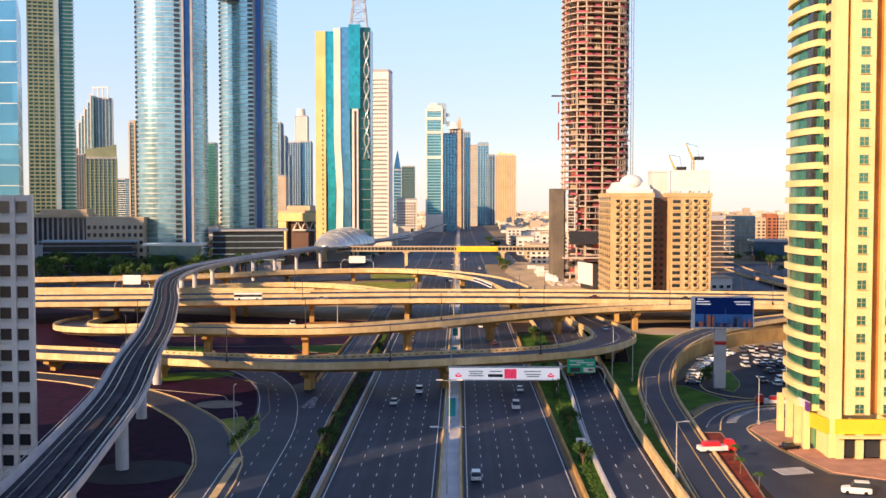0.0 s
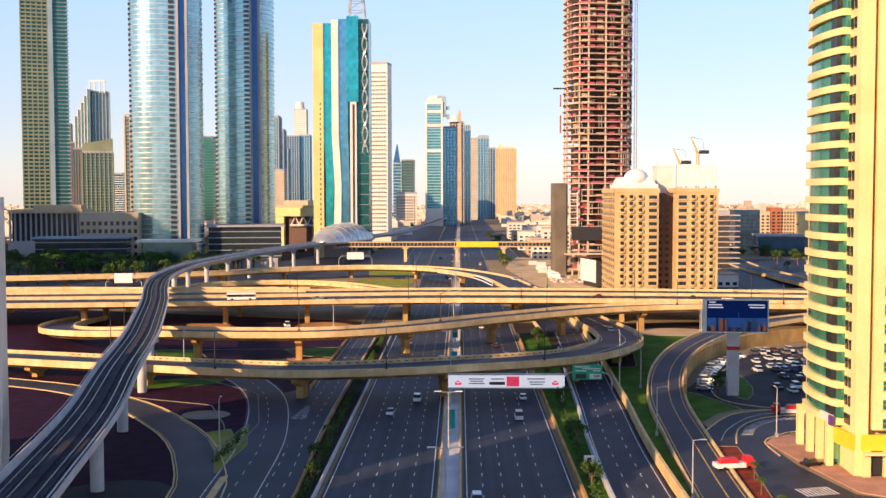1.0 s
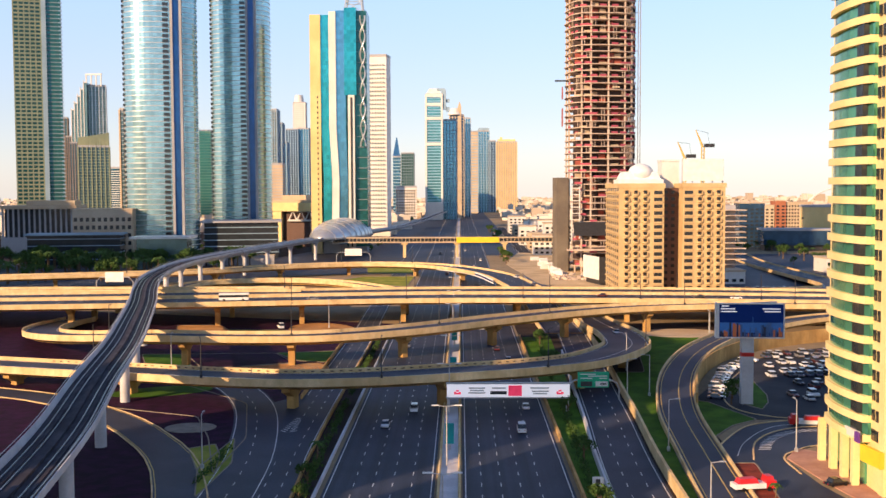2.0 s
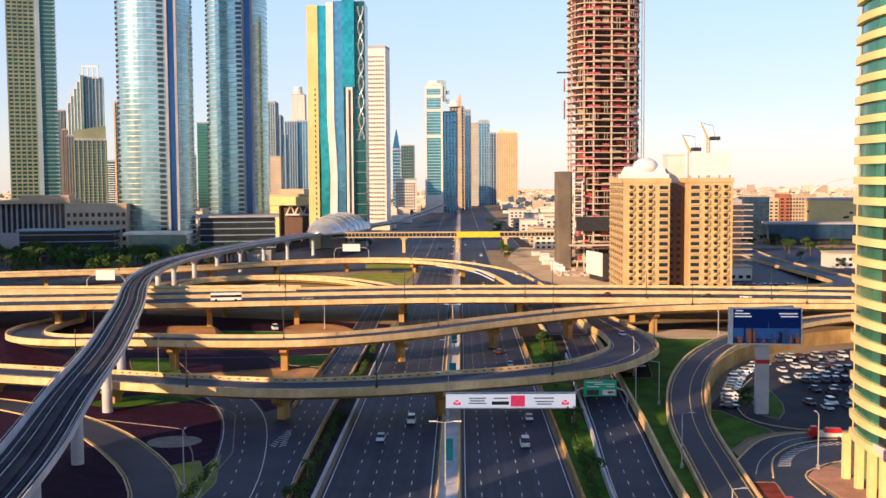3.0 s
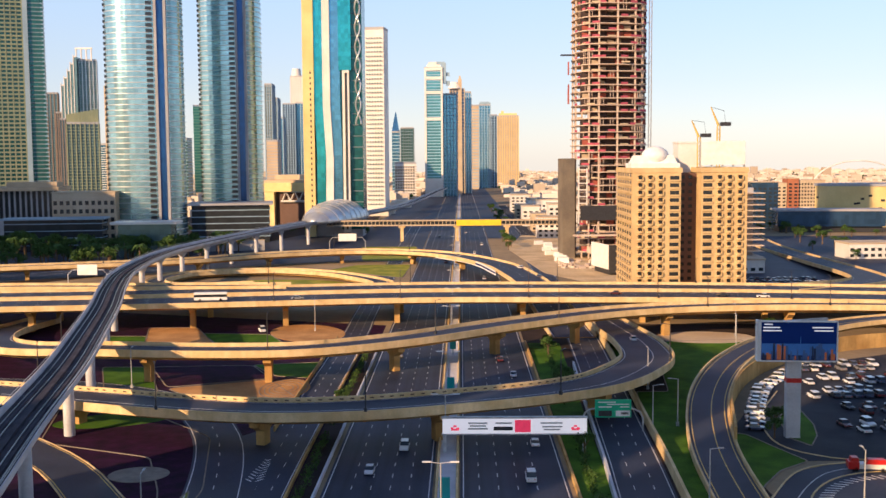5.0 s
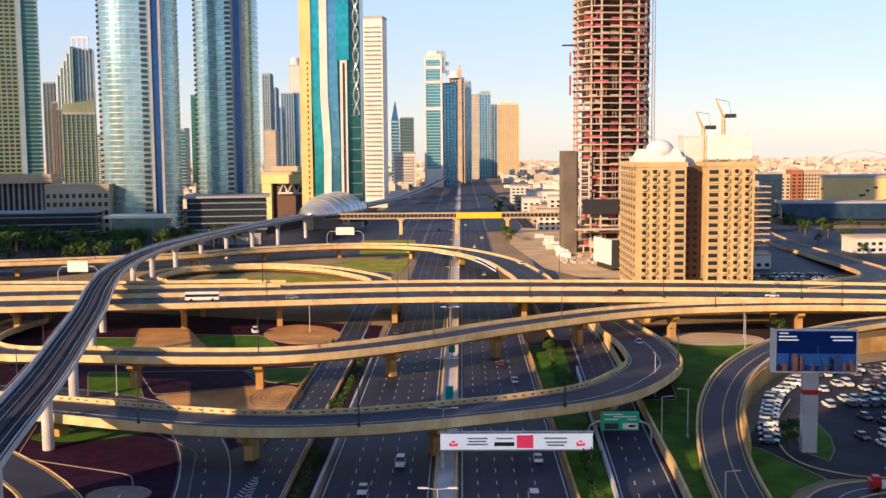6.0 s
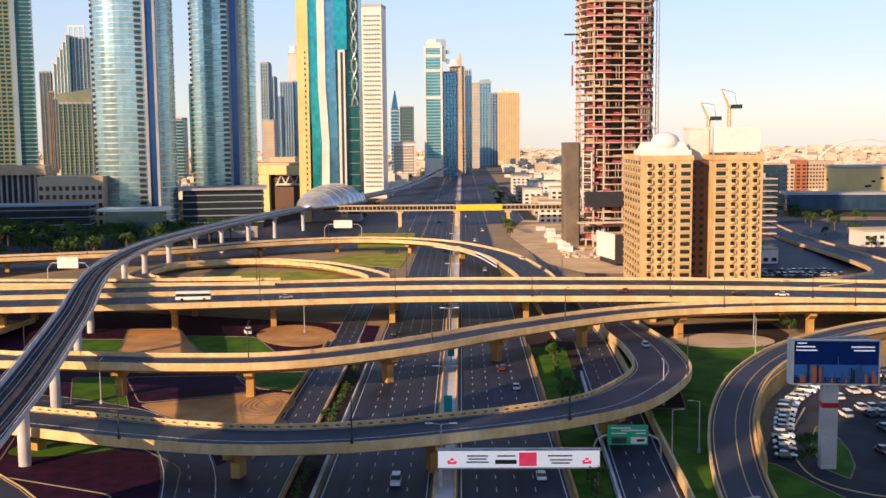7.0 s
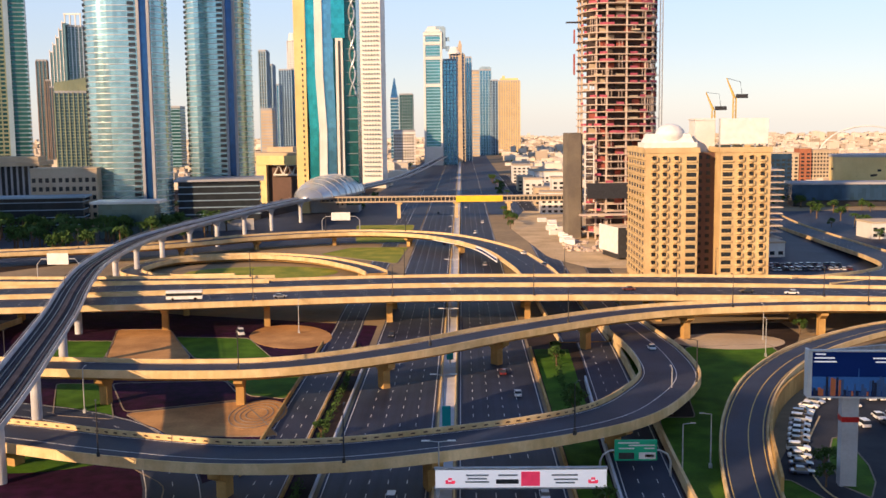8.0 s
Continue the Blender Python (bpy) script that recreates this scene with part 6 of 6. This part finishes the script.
# ---- lamps ----
def lamp_double(x, y, z, h):
    ob = thing("street_lamp", "tall pale twin-armed street lamp on the median", "street lamp", group="median lamps")
    bm = bmesh.new()
    tube(bm, [(0, 0, 0), (0, 0, h)], 0.17, 8, 0.1)
    part("pole", bm, METAL_GREY, ob, "tapered grey pole")
    for s in (-1, 1):
        bm = bmesh.new()
        tube(bm, [(0, 0, h), (s * 2.2, 0, h + 0.25)], 0.08, 6)
        part("arm", bm, METAL_GREY, ob)
        part("lamp_head", boxes([(s * 2.3, 0, h + 0.16, 1.5, 0.4, 0.2)]), WHITE, ob)
    ob.matrix_world = pose(x, y, z)
    return ob


def lamp_single(x, y, z, h, turn, dark=True):
    ob = thing("street_lamp", "thin dark street lamp on the flyover parapet" if dark else "pale grey street lamp beside the ramp", "street lamp", group="flyover lamps" if dark else "roadside lamps")
    m = METAL_DARK if dark else METAL_GREY
    bm = bmesh.new()
    tube(bm, [(0, 0, 0), (0, 0, h)], 0.17, 8, 0.1)
    part("pole", bm, m, ob)
    part("base", boxes([(0, 0, 0, 0.6, 0.6, 0.9)]), m, ob)
    bm = bmesh.new()
    tube(bm, [(0, 0, h - 0.05), (0, 1.6, h + 0.15)], 0.07, 6)
    part("arm", bm, m, ob)
    part("lamp_head", boxes([(0, 1.9, h + 0.08, 0.36, 1.0, 0.16)]), m, ob)
    ob.matrix_world = pose(x, y, z, 0, 0, turn)
    return ob


dbl = lamp_double(-2.2, 188, 0.1, 12)
for y in (238, 288, 338, 423, 473, 540, 610, 680, 750, 820, 920, 1000, 1100, 1200):
    copy_thing(dbl, pose(-2.2, y, 0.1))
dark = lamp_single(-18.8, 285.3, 9.3, 10, 0)
for x, y, z, t in ((-65.5, 294.5, 7.7, 20), (23.5, 302.5, 8.9, -30), (57.2, 350, 7.2, 75), (-104, 326, 6.9, 20), (-6.5, 380.5, 9.9, -38), (33, 410, 10.1, -35), (-52, 354.5, 9.9, 0), (-110, 357.5, 9.3, 0), (-126, 440, 10.9, 0), (-67, 448.5, 10.9, 0), (-21.3, 455, 10.9, 0), (26, 455.2, 10.9, 0), (73, 452.8, 10.9, 0), (120, 448, 10.9, 0), (86, 430.5, 10.7, 0), (128, 431, 10.9, 0), (-79, 504, 10.9, 180), (-20, 505, 10.9, 180), (41, 504.5, 10.9, 180), (97, 499, 10.9, 180), (-76, 706, 7.9, 180), (-30, 700, 7.9, 180), (-130, 660, 7.9, 180), (-190, 627, 7.9, 180)):
    copy_thing(dark, pose(x, y, z, 0, 0, t))
grey = lamp_single(51, 309, 0, 11.0, 90, False)
for x, y, t in ((41.3, 199, -90), (44.5, 250, -90), (44, 302, -90), (71, 249, 0), (51, 348, 0), (-51, 236, 0), (-89, 352, 0), (-52, 448, 0), (96, 432, 0), (90, 408, 0)):
    copy_thing(grey, pose(x, y, 0.05, 0, 0, t))

# ---- nearby low buildings ----
RED_BRICK = material("red_render", (0.42, 0.16, 0.09), 0.8, scale=0.1)


def block_house(name, x, y, sx, sy, h, turn, wall, label, floor=3.6, bays=None):
    ob = thing(name, label, "building")
    part("wall", boxes([(x, y, 0, sx, sy, h, turn)]), wall, ob)
    part("roof", boxes([(x, y, h, sx + 0.8, sy + 0.8, 0.9, turn)]), CLAD_BEIGE, ob, "flat roof edge")
    c, s = math.cos(radians(turn)), math.sin(radians(turn))
    n = bays or max(2, int(sx / 4.2))
    first_ = None
    for k in range(int((h - 1) / floor)):
        for i in range(n):
            u = -sx / 2 + sx * (i + 0.5) / n
            m = pose(x + u * c + sy / 2 * s, y + u * s - sy / 2 * c, 1.2 + floor * k, 0, 0, turn)
            if first_ is None:
                first_ = part("window", boxes([(0, 0, 0, sx / n * 0.55, 0.4, floor * 0.5)]), DARK_GLASS, ob, "dark window")
                first_.matrix_local = m
            else:
                shared("window", first_.data, ob, m)
    return ob


block_house("apartment_block", 359.5, 1165, 27, 26, 38, -4, CLAD_BEIGE, "beige apartment block with dark windows", bays=9)
block_house("apartment_block", 340.5, 1163, 11, 24, 40, -4, RED_BRICK, "brick-red end bay of the apartment block")
block_house("apartment_block", 327, 1165, 15, 24, 35, -4, CLAD_BEIGE, "beige stepped end of the apartment block")
block_house("apartment_block", 205, 900, 26, 30, 40, 0, CLAD_GREY, "grey apartment block under construction", 3.4)
block_house("dark_block", 268, 1010, 23, 20, 40, 0, GLASS_NAVY, "dark blue glazed block")
ob = thing("long_hall", "long low dark blue metal hall", "building")
part("wall", boxes([(306, 950, 5, 86, 26, 12.5, -6)]), GLASS_NAVY, ob)
part("roof", boxes([(306, 950, 17.5, 88, 28, 1.6, -6)]), CLAD_GREY, ob)
part("base", boxes([(306, 951, 0, 82, 22, 5, -6)]), METAL_DARK, ob)
ob = thing("curved_hall", "tan curved building with scattered slanted windows", "building")
part("wall", prismed(ellipse(372, 1026, 50, 26, -8, 36), 0, 36), CLAD_GOLD, ob, "tan curved wall")
part("roof", prismed(ellipse(372, 1026, 51, 27, -8, 36), 36, 38), CLAD_GREY, ob)
rng = random.Random(3)
for i in range(26):
    a = radians(rng.uniform(190, 340))
    part("slanted_window", boxes([(372 + 50 * math.cos(a) * 0.99, 1026 - 7 * math.cos(a) + 26.3 * math.sin(a), rng.uniform(8, 28), 3.0, 1.6, 1.8, math.degrees(a) + 90)]), DARK_GLASS, ob)
for x, y, sx, sy, h in ((70, 905, 18, 20, 16), (86, 960, 24, 24, 24), (72, 990, 20, 24, 14), (98, 1010, 22, 26, 20), (66, 1060, 16, 24, 18), (84, 1110, 26, 26, 22), (66, 1180, 16, 30, 14), (88, 1230, 30, 26, 18), (70, 1330, 20, 40, 20)):
    block_house("shop_house", x, y, sx, sy, h, 0, CLAD_WHITE if h > 15 else CLAD_BEIGE, "white low-rise street building")
pod = thing("colonnade_block", "dark glazed office block with tall pale columns", "building")
part("glazing", boxes([(-360, 942, 15, 58, 40, 24, 8)]), DARK_GLASS, pod, "dark glazing")
for i in range(14):
    part("column", boxes([(-387.5 + 4.3 * i, 917.6 + 0.6 * i, 15, 1.4, 1.6, 24, 8)]), CLAD_GREY, pod, "tall pale column")
part("base", boxes([(-360, 940, 0, 62, 46, 15, 8)]), CLAD_GREY, pod)
part("roof", boxes([(-360, 940, 39, 62, 46, 3.0, 8), (-352, 940, 42, 40, 24, 4, 8)]), CLAD_BEIGE, pod)
block_house("low_block", -272, 836, 44, 26, 40, 8, CLAD_BEIGE, "beige low block with a row of square windows", 6.0)
ob = thing("glazed_hall", "low dark glazed hall with a pale thin roof", "building")
part("glazing", boxes([(-284, 806, 0, 66, 18, 22, 8)]), DARK_GLASS, ob, "dark glazing")
part("roof", boxes([(-284, 806, 22, 70, 22, 1.2, 8)]), CLAD_HAZE, ob, "thin pale roof edge")
for k in range(4):
    part("floor_edge", boxes([(-284, 805.9, 4 + 5 * k, 66.4, 18.4, 0.5, 8)]), CLAD_HAZE, ob, "thin floor edge")
ob = thing("boundary_wall", "long pale boundary wall at the foot of the towers", "wall")
part("wall", boxes([(-165, 792, 0, 60, 1.0, 7, 10)]), CLAD_GREY, ob)
part("coping", boxes([(-165, 792, 7, 60.4, 1.5, 0.5, 10)]), CLAD_BEIGE, ob)
pav = thing("pavilion", "low glass pavilion with a thin flat roof", "building")
part("glazing", boxes([(-205, 758, 0, 34, 18, 21.5, 4)]), GLASS_SOFT, pav)
part("roof", boxes([(-205, 757, 21.5, 42, 24, 1.5, 4)]), CLAD_WHITE, pav, "thin pale roof")
tb = thing("truss_hall", "tan hall with a white truss in a wide opening", "building")
part("wall", boxes([(-171.5, 1052, 0, 9, 40, 41, -8), (-157, 1049, 34, 38, 40, 8, -8)]), STUCCO, tb)
# solid block: the shade of the opening is its dark colour
part("opening", boxes([(-155, 1053, 0, 30, 36, 34, -8)]), CLAD_SHADE_BROWN, tb, "dark brown block in place of the shaded opening")
bm = bmesh.new()
for i in range(3):
    x, y = -163 + 8 * i, 1033.5 - 1.1 * i
    tube(bm, [(x, y, 25), (x + 4, y - 0.5, 34), (x + 8, y - 1.1, 25)], 0.9, 5)
tube(bm, [(-164, 1033.5, 25), (-138, 1030, 25)], 1.0, 5)
tube(bm, [(-164, 1033.5, 34), (-138, 1030, 34)], 1.0, 5)
part("truss", bm, CLAD_WHITE, tb, "white zigzag truss")
part("roof", boxes([(-158, 1060, 42, 46, 56, 2.4, -8), (-160, 1065, 44, 24, 20, 5, -8)]), CLAD_BEIGE, tb)

for x, y, sx, sy, h, m in ((150, 640, 26, 16, 7, CLAD_WHITE), (250, 720, 30, 20, 9, CLAD_WHITE), (165, 800, 24, 22, 12, CLAD_BEIGE), (175, 860, 22, 20, 16, CLAD_WHITE)):
    block_house("low_shop", x, y, sx, sy, h, 4, m, "low flat-roofed building behind the hotel")
for i in range(26):
    park(240 + 3.0 * (i % 13), 640 + 12 * (i // 13), 0)

# ---- site clutter ----
rng = random.Random(21)
ob = thing("site_materials", "scattered stacks of building materials and cabins", "building materials", kind="stuff")
part("stack", boxes([(rng.uniform(58, 118), rng.uniform(660, 715), 0, rng.uniform(0.6, 3), rng.uniform(0.6, 3), rng.uniform(0.3, 1.6), rng.uniform(0, 90)) for _ in range(140)]), RAW, ob)
part("cabin", boxes([(rng.uniform(56, 70), rng.uniform(690, 840), 0, 6, 2.6, 2.8, rng.uniform(-20, 20)) for _ in range(14)]), WHITE, ob)

# ---- the low city out to the horizon ----
def city_material():
    m = bpy.data.materials.new("city_walls")
    m.use_nodes = True
    t = m.node_tree
    b = t.nodes["Principled BSDF"]
    b.inputs["Roughness"].default_value = 0.8
    g = t.nodes.new("ShaderNodeNewGeometry")
    ramp = t.nodes.new("ShaderNodeValToRGB")
    els = ramp.color_ramp.elements
    els[0].color, els[1].color = (0.36, 0.28, 0.2, 1), (0.74, 0.68, 0.58, 1)
    e = els.new(0.4)
    e.color = (0.58, 0.5, 0.4, 1)
    t.links.new(g.outputs["Random Per Island"], ramp.inputs["Fac"])
    t.links.new(ramp.outputs["Color"], b.inputs["Base Color"])
    return m


CITY = city_material()
rng = random.Random(31)
bm = bmesh.new()
n = 0
while n < 5200:
    y = 950 + 4300 * rng.random() ** 1.4
    x = rng.uniform(-0.62, 0.62) * (y + 100)
    if -75 < x < 62 + 0.01 * y or (x < 0 and y < 1250 and x > -480) or (170 < x < 430 and y < 1010):
        continue
    sx, sy, h = rng.uniform(9, 26), rng.uniform(9, 26), rng.uniform(4, 11) * (1.8 if rng.random() < 0.15 else 1)
    box(bm, x, y, -0.1, sx, sy, h, rng.choice((0, 8, -6)))
    if rng.random() < 0.5:
        box(bm, x + sx * 0.2, y, h - 0.1, sx * 0.3, sy * 0.3, 2.6)
    n += 1
tagged(part("low_city", bm, CITY), "dense low cream and sand-coloured houses to the horizon", "houses", kind="stuff")
bm = bmesh.new()
for _ in range(1500):
    y = 950 + 3600 * rng.random() ** 1.5
    x = rng.uniform(-0.6, 0.6) * y
    if -75 < x < 60 + 0.01 * y:
        continue
    leaves(bm, rng, (x, y, 3.5), rng.uniform(3, 6), 26, 1.6, 0.7)
tagged(part("distant_trees", bm, LEAF), "scattered small green trees among the houses", "trees", kind="stuff")
bm = bmesh.new()
for _ in range(70):
    y = rng.uniform(3200, 4700)
    x = rng.uniform(-0.55, 0.55) * y
    if abs(x) > 150:
        box(bm, x, y, 0, rng.uniform(14, 26), 20, rng.uniform(12, 34))
tagged(part("distant_towers", bm, CITY), "pale far-off towers along the horizon", "towers", kind="stuff")
ob = thing("arch", "slender pale steel arch far off over the roofs", "arch")
bm = bmesh.new()
tube(bm, [(760 + 90 * math.cos(a), 2100, 55 * math.sin(a)) for a in [math.pi * i / 24 for i in range(25)]], 1.6, 6)
part("rib", bm, CLAD_WHITE, ob)
